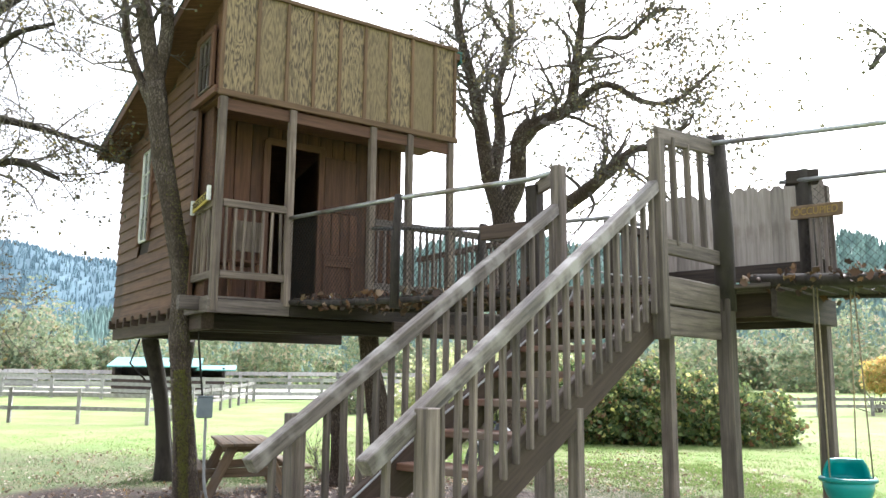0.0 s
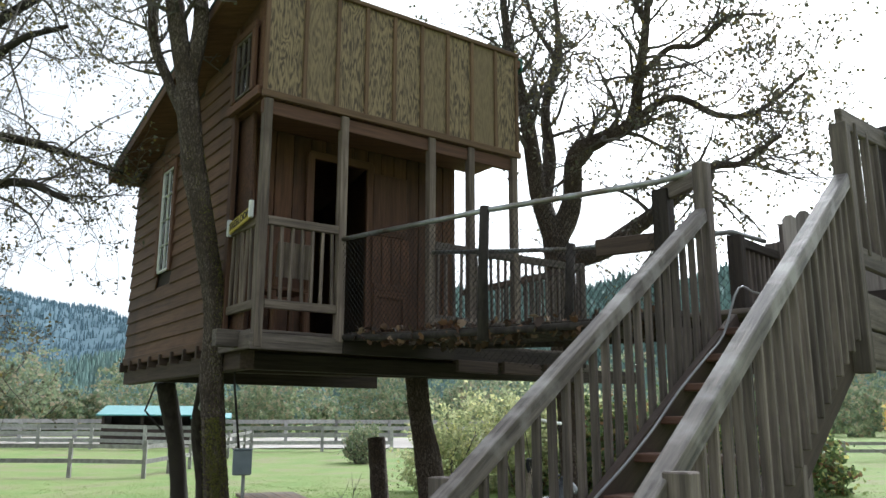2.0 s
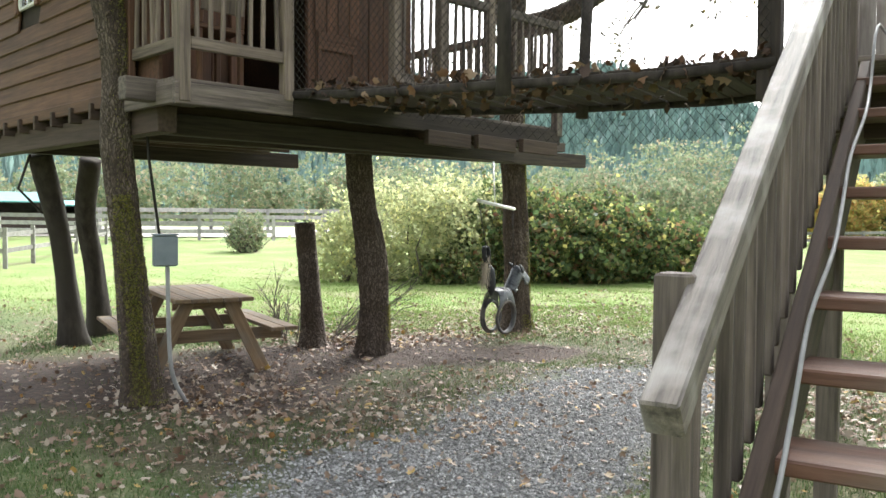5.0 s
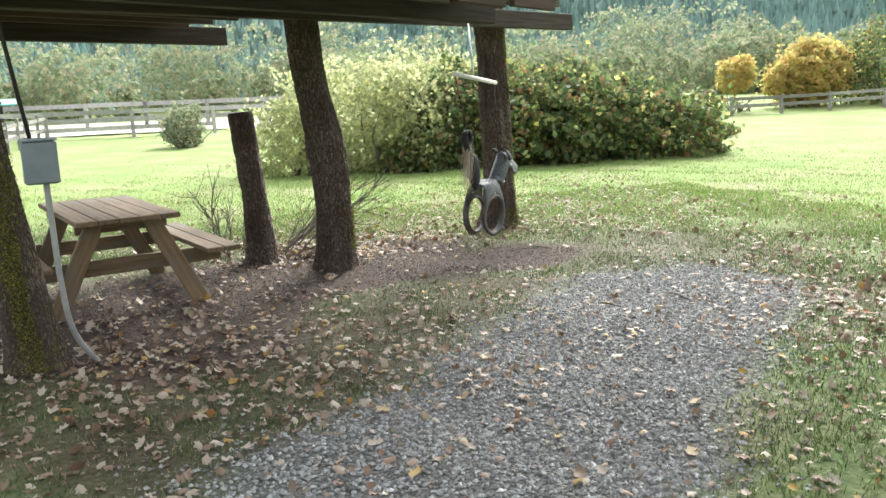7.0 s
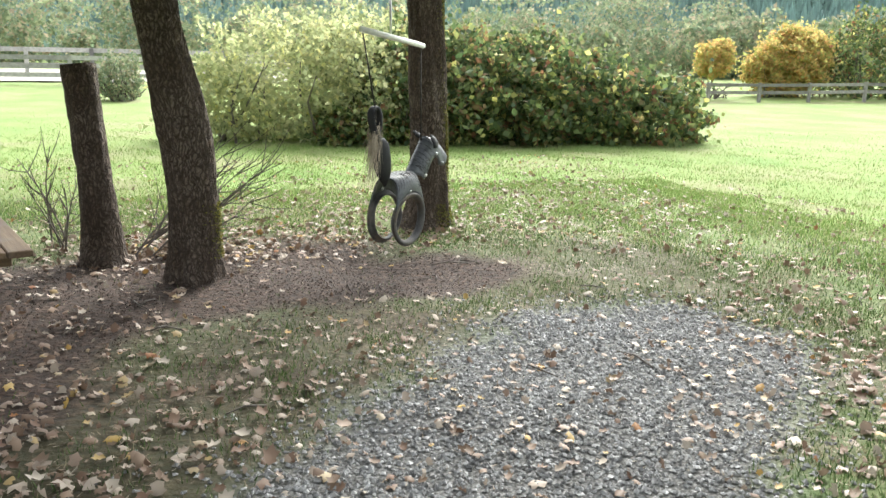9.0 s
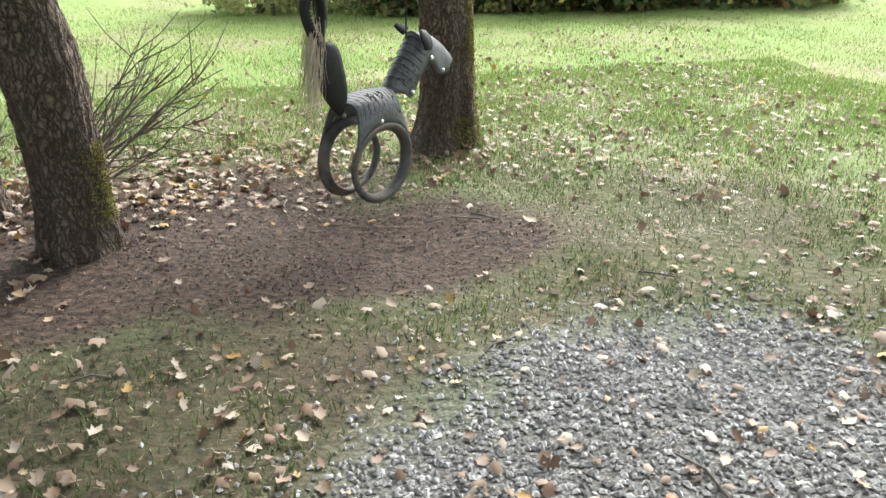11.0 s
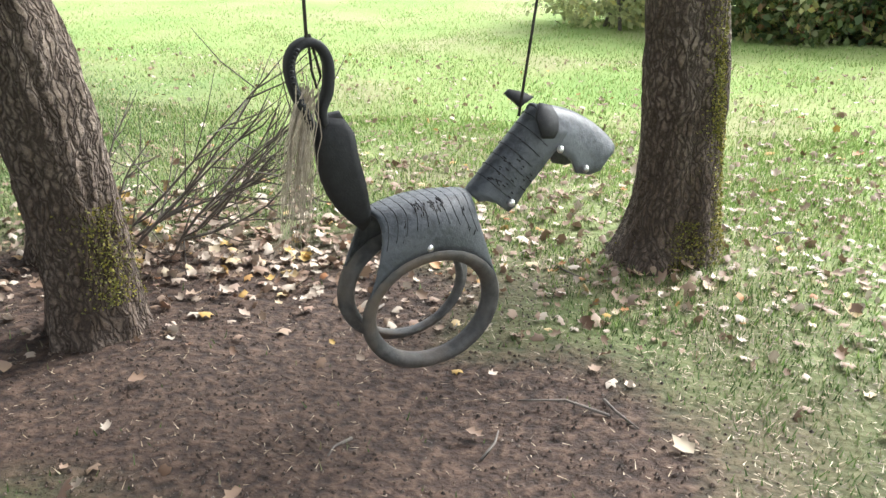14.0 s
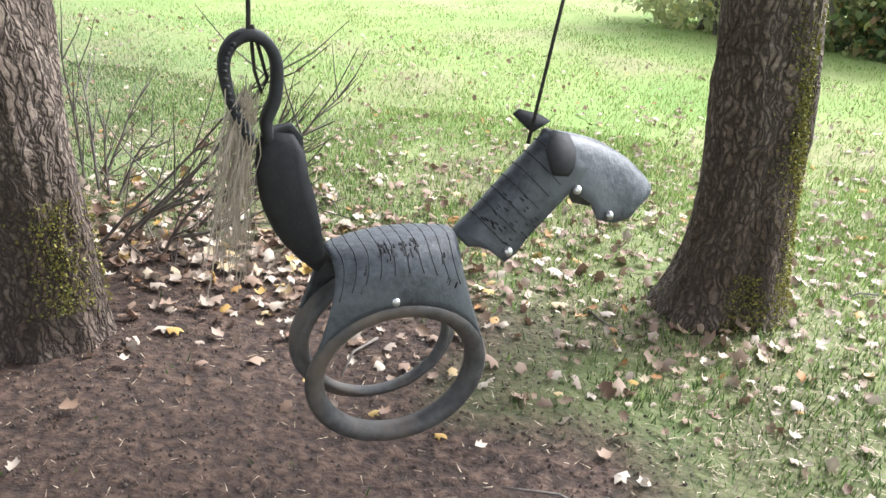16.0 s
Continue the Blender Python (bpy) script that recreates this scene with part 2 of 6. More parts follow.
ochre_paint = mat("ochre_letters", (0.3, 0.2, 0.05), (0.4, 0.27, 0.08), (20, 20, 20), 0.7, 0.1)
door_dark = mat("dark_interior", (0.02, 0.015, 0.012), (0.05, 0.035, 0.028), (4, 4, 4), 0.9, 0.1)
stone_mat = mat("grey_gravel_stone", (0.15, 0.15, 0.15), (0.44, 0.44, 0.435), (30, 30, 30), 0.8, 0.2, spread=0.5, island=True)
shed_wall = mat("dark_shed_wall", (0.03, 0.022, 0.018), (0.075, 0.055, 0.045), (2, 2, 2), 0.85, 0.2)
shed_roof = mat("pale_teal_metal_roof", (0.09, 0.33, 0.33), (0.15, 0.42, 0.41), (2, 2, 2), 0.4, 0.05, metal=0.2)
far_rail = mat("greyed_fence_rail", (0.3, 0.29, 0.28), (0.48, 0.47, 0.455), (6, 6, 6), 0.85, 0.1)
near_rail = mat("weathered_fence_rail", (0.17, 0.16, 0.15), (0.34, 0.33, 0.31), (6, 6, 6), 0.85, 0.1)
tan_field = mat("pale_sand", (0.38, 0.34, 0.3), (0.56, 0.52, 0.47), (0.7, 0.7, 0.7), 0.95, 0.05)

glass = bpy.data.materials.new("window_glass")
glass.use_nodes = True
g = glass.node_tree.nodes["Principled BSDF"]
g.inputs["Base Color"].default_value, g.inputs["Roughness"].default_value = (0.9, 0.95, 0.95, 1), 0.04
g.inputs["Transmission Weight"].default_value = 1.0

autumn = [(0.0, (0.13, 0.075, 0.045)), (0.25, (0.3, 0.215, 0.15)), (0.45, (0.2, 0.12, 0.08)), (0.65, (0.42, 0.34, 0.27)), (0.9, (0.47, 0.41, 0.335)), (0.965, (0.45, 0.3, 0.08)), (1.0, (0.3, 0.12, 0.05))]
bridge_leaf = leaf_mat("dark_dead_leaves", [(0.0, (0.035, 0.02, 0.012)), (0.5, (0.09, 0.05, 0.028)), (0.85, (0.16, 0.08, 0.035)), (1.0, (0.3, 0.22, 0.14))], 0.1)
litter_mat = leaf_mat("dry_fallen_leaves", autumn, 0.1)
moss_mat = leaf_mat("moss_tufts", [(0.0, (0.07, 0.078, 0.015)), (0.5, (0.17, 0.168, 0.03)), (1.0, (0.32, 0.285, 0.048))], 0.2)
oak_leaf = leaf_mat("sparse_grey_green_leaves", [(0.0, (0.09, 0.09, 0.06)), (0.5, (0.17, 0.165, 0.11)), (0.85, (0.19, 0.155, 0.08)), (1.0, (0.3, 0.24, 0.06))], 0.3)
bush_leaf = leaf_mat("bramble_leaves", [(0.0, (0.05, 0.085, 0.035)), (0.3, (0.12, 0.18, 0.07)), (0.62, (0.24, 0.3, 0.11)), (0.74, (0.27, 0.12, 0.07)), (0.86, (0.2, 0.26, 0.12)), (0.94, (0.42, 0.44, 0.15)), (1.0, (0.75, 0.68, 0.25))], 0.5)
light_leaf = leaf_mat("light_green_willow_leaves", [(0.0, (0.3, 0.34, 0.17)), (0.5, (0.5, 0.54, 0.3)), (0.85, (0.58, 0.57, 0.34)), (1.0, (0.8, 0.76, 0.35))], 0.65)
gold_leaf = leaf_mat("golden_autumn_leaves", [(0.0, (0.36, 0.42, 0.14)), (0.35, (0.6, 0.52, 0.18)), (0.65, (0.7, 0.5, 0.2)), (0.85, (0.72, 0.44, 0.2)), (1.0, (0.42, 0.46, 0.2))], 0.6)
# Leaf colours paled to paint in haze over the distant trees.
far_leaf = leaf_mat("hazed_far_leaves", [(0.0, (0.17, 0.235, 0.15)), (0.4, (0.27, 0.33, 0.2)), (0.75, (0.37, 0.39, 0.24)), (0.9, (0.4, 0.33, 0.24)), (1.0, (0.46, 0.42, 0.3))], 0.5)
grass_mat = leaf_mat("grass_blades", [(0.0, (0.04, 0.075, 0.02)), (0.45, (0.085, 0.15, 0.04)), (0.72, (0.14, 0.2, 0.065)), (0.87, (0.23, 0.21, 0.12)), (1.0, (0.4, 0.35, 0.24))], 0.3)
# Distance haze is mixed into these hill and conifer colours.
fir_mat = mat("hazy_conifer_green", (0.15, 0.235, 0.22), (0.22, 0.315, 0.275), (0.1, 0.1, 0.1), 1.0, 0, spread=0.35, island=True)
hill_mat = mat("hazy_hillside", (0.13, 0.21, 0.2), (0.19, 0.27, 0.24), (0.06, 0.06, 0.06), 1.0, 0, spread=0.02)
haze_hill = mat("haze_blue_far_hill", (0.12, 0.2, 0.245), (0.155, 0.24, 0.285), (0.02, 0.02, 0.02), 1.0, 0, spread=0.02)
haze_fir = mat("haze_blue_conifers", (0.12, 0.2, 0.245), (0.155, 0.24, 0.285), (0.05, 0.05, 0.05), 1.0, 0, spread=0.08, island=True)

# ---------------------------------------------------------------- helpers


def thing(name, place, label, category, group=""):
    ob = new(name)
    ob.empty_display_size = 0.1
    ob.matrix_basis = Matrix.Translation(place)
    return tagged(ob, label, category, group)


def link(name, mesh, parent, m, label="", category="", kind=""):
    ob = new(name, mesh)
    if parent:
        ob.parent = parent
        up = parent.matrix_basis if parent.parent is None else parent.parent.matrix_basis @ parent.matrix_parent_inverse @ parent.matrix_basis
        ob.matrix_parent_inverse = up.inverted()
    ob.matrix_basis = m
    return tagged(ob, label, category, "", kind)


def finish(bm, name, material, smooth=False):
    mesh = bpy.data.meshes.new(name)
    bm.to_mesh(mesh)
    bm.free()
    mesh.materials.append(material)
    if smooth:
        mesh.polygons.foreach_set("use_smooth", [True] * len(mesh.polygons))
    return mesh


def raw(name, verts, faces, material, smooth=False):
    mesh = bpy.data.meshes.new(name)
    mesh.from_pydata([tuple(v) for v in verts], [], faces)
    mesh.materials.append(material)
    if smooth:
        mesh.polygons.foreach_set("use_smooth", [True] * len(mesh.polygons))
    return mesh


BOXES = {}


def box_mesh(size, material, bevel=0.006):
    key = (*[round(s, 3) for s in size], material.name, bevel)
    if key not in BOXES:
        bm = bmesh.new()
        bmesh.ops.create_cube(bm, size=1.0, matrix=Matrix.Diagonal((*size, 1)))
        if bevel:
            bmesh.ops.bevel(bm, geom=bm.edges[:], offset=min(bevel, min(size) / 3), segments=1, affect="EDGES")
        BOXES[key] = finish(bm, "board", material)
    return BOXES[key]


def board(name, p0, p1, w, h, material, parent=None, up=(0, 0, 1), label="", bevel=0.006):
    """A squared length of timber from p0 to p1, w across and h along up."""
    p0, p1 = Vector(p0), Vector(p1)
    x = (p1 - p0).normalized()
    z = Vector(up) - x * x.dot(Vector(up))
    z = z.normalized() if z.length > 1e-4 else x.orthogonal().normalized()
    y = z.cross(x)
    m = Matrix((x, y, z)).transposed().to_4x4()
    m.translation = (p0 + p1) / 2
    return link(name, box_mesh(((p1 - p0).length, w, h), material, bevel), parent, m, label)


def tube_data(points, radii, sides=10, verts=None, faces=None, wob=0.0, furrow=0.0):
    verts = [] if verts is None else verts
    faces = [] if faces is None else faces
    pts = [Vector(p) for p in points]
    base = len(verts)
    ref = Vector((0.3, 0.9, 0.1))
    for i, p in enumerate(pts):
        d = (pts[min(i + 1, len(pts) - 1)] - pts[max(i - 1, 0)]).normalized()
        a = d.cross(ref)
        a = a.normalized() if a.length > 0.05 else d.orthogonal().normalized()
        b = d.cross(a)
        for k in range(sides):
            t = 2 * math.pi * k / sides
            r = radii[i] * (1 + wob * (noise.noise(Vector((p.x * 2 + math.cos(t) * 1.6, p.y * 2 + math.sin(t) * 1.6, p.z * 1.3)))))
            if furrow:
                r -= furrow * max(0.0, 1 - 3.2 * abs(noise.noise(Vector((math.cos(t) * 5.5 + p.x, math.sin(t) * 5.5, p.z * 3.0)))))
                r += furrow * 0.5 * noise.noise(Vector((math.cos(t) * 12, math.sin(t) * 12, p.z * 14)))
            verts.append(p + (a * math.cos(t) + b * math.sin(t)) * r)
    for i in range(len(pts) - 1):
        for k in range(sides):
            k2 = (k + 1) % sides
            faces.append((base + i * sides + k, base + i * sides + k2, base + (i + 1) * sides + k2, base + (i + 1) * sides + k))
    faces.append(tuple(base + k for k in reversed(range(sides))))
    faces.append(tuple(base + (len(pts) - 1) * sides + k for k in range(sides)))
    return verts, faces


def tube(name, points, r, material, parent=None, sides=10, label="", wob=0.0):
    radii = r if isinstance(r, (list, tuple)) else [r] * len(points)
    v, f = tube_data(points, radii, sides, wob=wob)
    return link(name, raw(name, v, f, material, True), parent, Matrix(), label)


def smooth_line(points, steps=5):
    """Catmull-Rom through the points."""
    p = [Vector(q) for q in points]
    p = [p[0] * 2 - p[1]] + p + [p[-1] * 2 - p[-2]]
    out = []
    for i in range(1, len(p) - 2):
        for s in range(steps):
            t = s / steps
            out.append(0.5 * (2 * p[i] + (p[i + 1] - p[i - 1]) * t + (2 * p[i - 1] - 5 * p[i] + 4 * p[i + 1] - p[i + 2]) * t * t + (3 * p[i] - p[i - 1] - 3 * p[i + 1] + p[i + 2]) * t ** 3))
    return out + [p[-2]]


def leaf_cloud(name, centres, size, material, rng, parent=None, lobes=False, flat=False, label="", kind=""):
    """Small folded leaves at the centres, as one mesh."""
    centres = np.array(centres, float)
    n = len(centres)
    shape = np.array([(0, -0.5, 0), (0.36, 0.0, 0.1), (0, 0.55, 0), (-0.36, 0.0, 0.1)])
    tris = np.array([(0, 1, 2), (0, 2, 3)])
    if lobes:
        shape = np.array([(0, -0.5, 0), (0.33, -0.33, 0.16), (0.3, -0.06, 0.06), (0.46, 0.2, 0.24), (0.24, 0.3, 0.05), (0.05, 0.6, 0.2), (-0.2, 0.28, 0.0), (-0.42, 0.26, 0.2), (-0.27, -0.04, 0.03), (-0.38, -0.22, 0.2)])
        tris = np.array([(0, 1, 2), (2, 3, 4), (4, 5, 6), (6, 7, 8), (8, 9, 0), (0, 2, 8), (2, 4, 6), (2, 6, 8)])
    ax = rng.normal(size=(n, 3))
    if flat:
        ax *= (1, 1, 0.22)
    ax /= np.linalg.norm(ax, axis=1)[:, None] + 1e-9
    other = rng.normal(size=(n, 3))
    if flat:
        other *= (1, 1, 0.22)
    b = np.cross(ax, other)
    b /= np.linalg.norm(b, axis=1)[:, None] + 1e-9
    c = np.cross(b, ax)
    if flat:
        b, c = c, b
    s = (size * rng.uniform(0.6, 1.35, n))[:, None, None]
    v = centres[:, None, :] + s * (shape[None, :, 0, None] * ax[:, None, :] + shape[None, :, 1, None] * (c if not flat else b)[:, None, :] + shape[None, :, 2, None] * (b if not flat else c)[:, None, :])
    k = len(shape)
    f = (tris[None] + k * np.arange(n)[:, None, None]).reshape(-1, 3)
    mesh = bpy.data.meshes.new(name)
    mesh.vertices.add(n * k)
    mesh.vertices.foreach_set("co", v.reshape(-1))
    mesh.loops.add(len(f) * 3)
    mesh.loops.foreach_set("vertex_index", f.reshape(-1))
    mesh.polygons.add(len(f))
    mesh.polygons.foreach_set("loop_start", np.arange(0, len(f) * 3, 3))
    mesh.polygons.foreach_set("loop_total", np.full(len(f), 3))
    mesh.update(calc_edges=True)
    mesh.materials.append(material)
    return link(name, mesh, parent, Matrix(), label, "", kind)


# ---------------------------------------------------------------- ground


def step_up(a, b, t):
    t = np.clip((t - a) / (b - a), 0, 1)
    return t * t * (3 - 2 * t)


def ground_z(x, y):
    far = np.hypot(x, np.asarray(y) - 5.0)
    rise = 0.5 * step_up(22, 48, far) + 1.0 * step_up(48, 140, far)
    bumps = 0.02 * np.sin(x * 1.7 + 0.6) * np.sin(y * 1.3) + 0.012 * np.sin(x * 4.1 + y * 3.3)
    hollow = -0.05 * np.exp(-(((x + 0.5) / 0.75) ** 2 + ((y - 9.9) / 0.6) ** 2))
    return rise + bumps + hollow


def seg_dist(x, y, a, b):
    ax, ay, bx, by = *a, *b
    t = np.clip(((x - ax) * (bx - ax) + (y - ay) * (by - ay)) / ((bx - ax) ** 2 + (by - ay) ** 2), 0, 1)
    return np.hypot(x - ax - t * (bx - ax), y - ay - t * (by - ay))


def wave(x, y):
    return 0.5 * np.sin(2.3 * x + 1.1 * y) * np.sin(1.7 * y - 0.8 * x + 1.0) + 0.3 * np.sin(6.1 * x - 2.2 * y) * np.sin(5.3 * y + 1.9 * x)


def gravel_far(x, y):
    """Distance from the middle of the path, with a ragged edge."""
    d = np.minimum(seg_dist(x, y, (-4.4, 1.5), (-2.6, 5.6)), seg_dist(x, y, (-2.6, 5.6), (0.2, 7.95)))
    return d + 0.16 * wave(x, y) + 0.13 * wave(x * 2.6, y * 2.9)


def gravel_at(x, y):
    return 1 - step_up(0.66, 1.05, gravel_far(x, y))


def bare_at(x, y):
    """Ground trodden quite bare: below the swing and round the table."""
    d = np.minimum(seg_dist(x, y, (-1.7, 9.9), (-0.15, 9.85)) / 0.72, seg_dist(x, y, (-3.6, 9.6), (-1.6, 10.3)) / 1.35)
    d = np.minimum(d, seg_dist(x, y, (-5.5, 9.5), (-3.8, 8.8)) / 1.7)
    return 1 - step_up(0.6, 1.15, d + 0.3 * wave(x, y))


def dirt_at(x, y):
    thin = 0.6 * (1 - step_up(0.75, 1.6, seg_dist(x, y, (-4.0, 7.9), (0.9, 9.3)) + 0.5 * wave(x * 1.4, y * 1.4)))
    thin = np.maximum(thin, 0.75 * (1 - step_up(0.7, 1.5, seg_dist(x, y, (-3.2, 6.6), (-1.2, 8.2)) + 0.5 * wave(x * 1.4, y * 1.4))))
    thin = np.maximum(thin, 0.5 * (1 - step_up(0.3, 1.0, seg_dist(x, y, (1.2, 6.0), (1.3, 7.3)) + 0.4 * wave(x * 1.4, y * 1.4))))
    return np.maximum(bare_at(x, y), thin) * (1 - gravel_at(x, y))


def lush_unshaded_at(x, y):
    """Fresh lawn away from the trodden ground and the shade painted in below the trees."""
    # The second line only paints tree shade on to the left lawn.
    return step_up(1.9, 6.8, np.minimum(seg_dist(x, y, (-6.5, 9.0), (-0.5, 7.6)), seg_dist(x, y, (-11.0, 13.0), (-6.5, 11.0))) + 0.35 * wave(x * 0.6, y * 0.6))


def axis_line(lo, hi, step, far):
    inner = np.arange(lo, hi + 1e-6, step)
    out = np.geomspace(step * 2, far, 34)
    return np.concatenate([lo - out[::-1], inner, hi + out])


gx, gy = axis_line(-9, 6, 0.14, 2500), axis_line(-4, 16, 0.14, 2500)
GX, GY = np.meshgrid(gx, gy)
gv = np.stack([GX, GY, ground_z(GX, GY)], -1).reshape(-1, 3)
nx, ny = len(gx), len(gy)
ii = (np.arange(ny - 1)[:, None] * nx + np.arange(nx - 1)[None]).reshape(-1)
gf = np.stack([ii, ii + 1, ii + nx + 1, ii + nx], 1)
gmesh = bpy.data.meshes.new("ground")
gmesh.from_pydata(gv.tolist(), [], gf.tolist())
for key, values in (("gravel", gravel_at(gv[:, 0], gv[:, 1])), ("dirt", dirt_at(gv[:, 0], gv[:, 1])), ("lush_unshaded", lush_unshaded_at(gv[:, 0], gv[:, 1]))):
    gmesh.attributes.new(key, "FLOAT", "POINT").data.foreach_set("value", values)
gmesh.polygons.foreach_set("use_smooth", [True] * len(gmesh.polygons))


def ground_material():
    m = bpy.data.materials.new("lawn_gravel_and_earth")
    m.use_nodes = True
    n, l = m.node_tree.nodes, m.node_tree.links
    bsdf = n["Principled BSDF"]
    tc = n.new("ShaderNodeTexCoord")

    def noisy(scale, detail, stops):
        t, r = n.new("ShaderNodeTexNoise"), n.new("ShaderNodeValToRGB")
        t.inputs["Scale"].default_value, t.inputs["Detail"].default_value = scale, detail
        l.new(tc.outputs["Object"], t.inputs["Vector"])
        while len(r.color_ramp.elements) < len(stops):
            r.color_ramp.elements.new(0.5)
        for e, (p, c) in zip(r.color_ramp.elements, stops):
            e.position, e.color = p, (*c, 1)
        l.new(t.outputs[0], r.inputs[0])
        return r.outputs[0], t.outputs[0]

    def mixed(fac, a, b):
        x = n.new("ShaderNodeMix")
        x.data_type = "RGBA"
        if isinstance(fac, float):
            x.inputs[0].default_value = fac
        else:
            l.new(fac, x.inputs[0])
        l.new(a, x.inputs[6])
        l.new(b, x.inputs[7])
        return x.outputs[2]

    lawn, _ = noisy(22.0, 10, [(0.34, (0.045, 0.055, 0.027)), (0.5, (0.12, 0.145, 0.06)), (0.66, (0.24, 0.24, 0.13))])
    fresh, _ = noisy(0.55, 7, [(0.32, (0.19, 0.32, 0.065)), (0.5, (0.25, 0.34, 0.09)), (0.66, (0.3, 0.3, 0.14))])
    # Worn grass tones, also darkened to paint in shade below the trees.
    worn, _ = noisy(1.4, 8, [(0.34, (0.08, 0.15, 0.035)), (0.5, (0.125, 0.16, 0.055)), (0.66, (0.14, 0.11, 0.07))])
    earth, h1 = noisy(26.0, 12, [(0.32, (0.018, 0.011, 0.008)), (0.5, (0.05, 0.03, 0.021)), (0.7, (0.105, 0.067, 0.048))])
    grav, h2 = noisy(75.0, 6, [(0.36, (0.05, 0.048, 0.045)), (0.5, (0.12, 0.118, 0.113)), (0.7, (0.27, 0.268, 0.262))])
    lush_unshaded = n.new("ShaderNodeAttribute")
    lush_unshaded.attribute_name = "lush_unshaded"
    colour = mixed(lush_unshaded.outputs["Fac"], mixed(0.55, lawn, worn), mixed(0.7, lawn, fresh))
    for key, col in (("dirt", earth), ("gravel", grav)):
        at = n.new("ShaderNodeAttribute")
        at.attribute_name = key
        edge = n.new("ShaderNodeMath")
        edge.operation, edge.use_clamp = "MULTIPLY_ADD", True
        l.new(at.outputs["Fac"], edge.inputs[0])
        edge.inputs[1].default_value, edge.inputs[2].default_value = 1.0, 0.0
        colour = mixed(edge.outputs[0], colour, col)
    l.new(colour, bsdf.inputs["Base Color"])
    bsdf.inputs["Roughness"].default_value = 0.95
    b = n.new("ShaderNodeBump")
    b.inputs["Strength"].default_value, b.inputs["Distance"].default_value = 0.7, 0.03
    l.new(h1, b.inputs["Height"])
    l.new(b.outputs[0], bsdf.inputs["Normal"])
    return m


gmesh.materials.append(ground_material())
tagged(new("ground", gmesh), "lawn with a gravel path and bare brown earth under trees", "ground", kind="structure")

# ---------------------------------------------------------------- treehouse
HOUSE = pose(-4.04, 6.99, 0, 0, 0, 29.45)


def H(x, y, z):
    return HOUSE @ Vector((x, y, z))


DECK = 2.50
house = thing("treehouse", H(1.6, 2, 2.4), "brown wooden treehouse with lapped siding and plywood-fronted loft", "treehouse")


def roof_z(y):
    return 6.0 - 0.225 * y


def hb(name, a, b, w, h, material, up=(0, 0, 1), parent=None, label=""):
    """Timber given in the house's own axes."""
    return board(name, H(*a), H(*b), w, h, material, parent or house, HOUSE.to_3x3() @ Vector(up), label)


def wall_panel(name, corners, thick, normal, material, label=""):
    """A slab with the given outline, thick along the normal."""
    k = len(corners)
    nrm = (HOUSE.to_3x3() @ Vector(normal)) * thick
    v = [H(*c) for c in corners] + [H(*c) + nrm for c in corners]
    f = [tuple(range(k)), tuple(reversed(range(k, 2 * k)))] + [(i, i + k, (i + 1) % k + k, (i + 1) % k) for i in range(k)]
    bm = bmesh.new()
    vs = [bm.verts.new(p) for p in v]
    for q in f:
        bm.faces.new([vs[i] for i in q])
    bmesh.ops.recalc_face_normals(bm, faces=bm.faces[:])
    return link(name, finish(bm, name, material), house, Matrix(), label)


Y0, Y1, XR = 0.82, 4.38, 2.94
# left wall core with a hole for the tall window, in four slabs
WY0, WY1, WZ0, WZ1 = 2.73, 3.17, 3.5, 4.78
for ya, yb, za, zb in ((Y0, WY0, DECK, 0), (WY1, Y1, DECK, 0), (WY0, WY1, DECK, WZ0), (WY0, WY1, WZ1, 0)):
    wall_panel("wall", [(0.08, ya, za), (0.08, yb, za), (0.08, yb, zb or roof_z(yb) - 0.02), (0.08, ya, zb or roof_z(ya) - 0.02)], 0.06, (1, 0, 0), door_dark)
wall_panel("wall", [(0.08, Y1, DECK), (XR, Y1, DECK), (XR, Y1, roof_z(Y1) - 0.02), (0.08, Y1, roof_z(Y1) - 0.02)], 0.08, (0, 1, 0), siding_wood)
wall_panel("wall", [(XR, Y0, DECK), (XR, Y1, DECK), (XR, Y1, roof_z(Y1) - 0.02), (XR, Y0, roof_z(Y0) - 0.02)], 0.06, (-1, 0, 0), siding_wood)
# lapped boards of the left wall
z, lap = DECK - 0.02, 0.163
while z < roof_z(Y0) - 0.03:
    zt = z + lap + 0.03
    back = min(Y1 + 0.02, (6.0 - zt) / 0.225 + 0.08)
    spans = [(Y0 - 0.03, back)]
    if zt > WZ0 - 0.05 and z < WZ1 + 0.05:
        spans = [(Y0 - 0.03, WY0 - 0.06), (WY1 + 0.06, back)]
    for a, b in spans:
        if b - a > 0.08:
            hb("siding_board", (0.052, a, z + lap / 2), (0.052, b, z + lap / 2), lap + 0.025, 0.022, siding_wood, (-1, 0, 0.13))
    z += lap
# corner board, window and loft window
hb("corner_board", (0.03, Y0 - 0.04, DECK - 0.05), (0.03, Y0 - 0.04, roof_z(Y0)), 0.1, 0.05, trim_wood, (1, 0, 0))


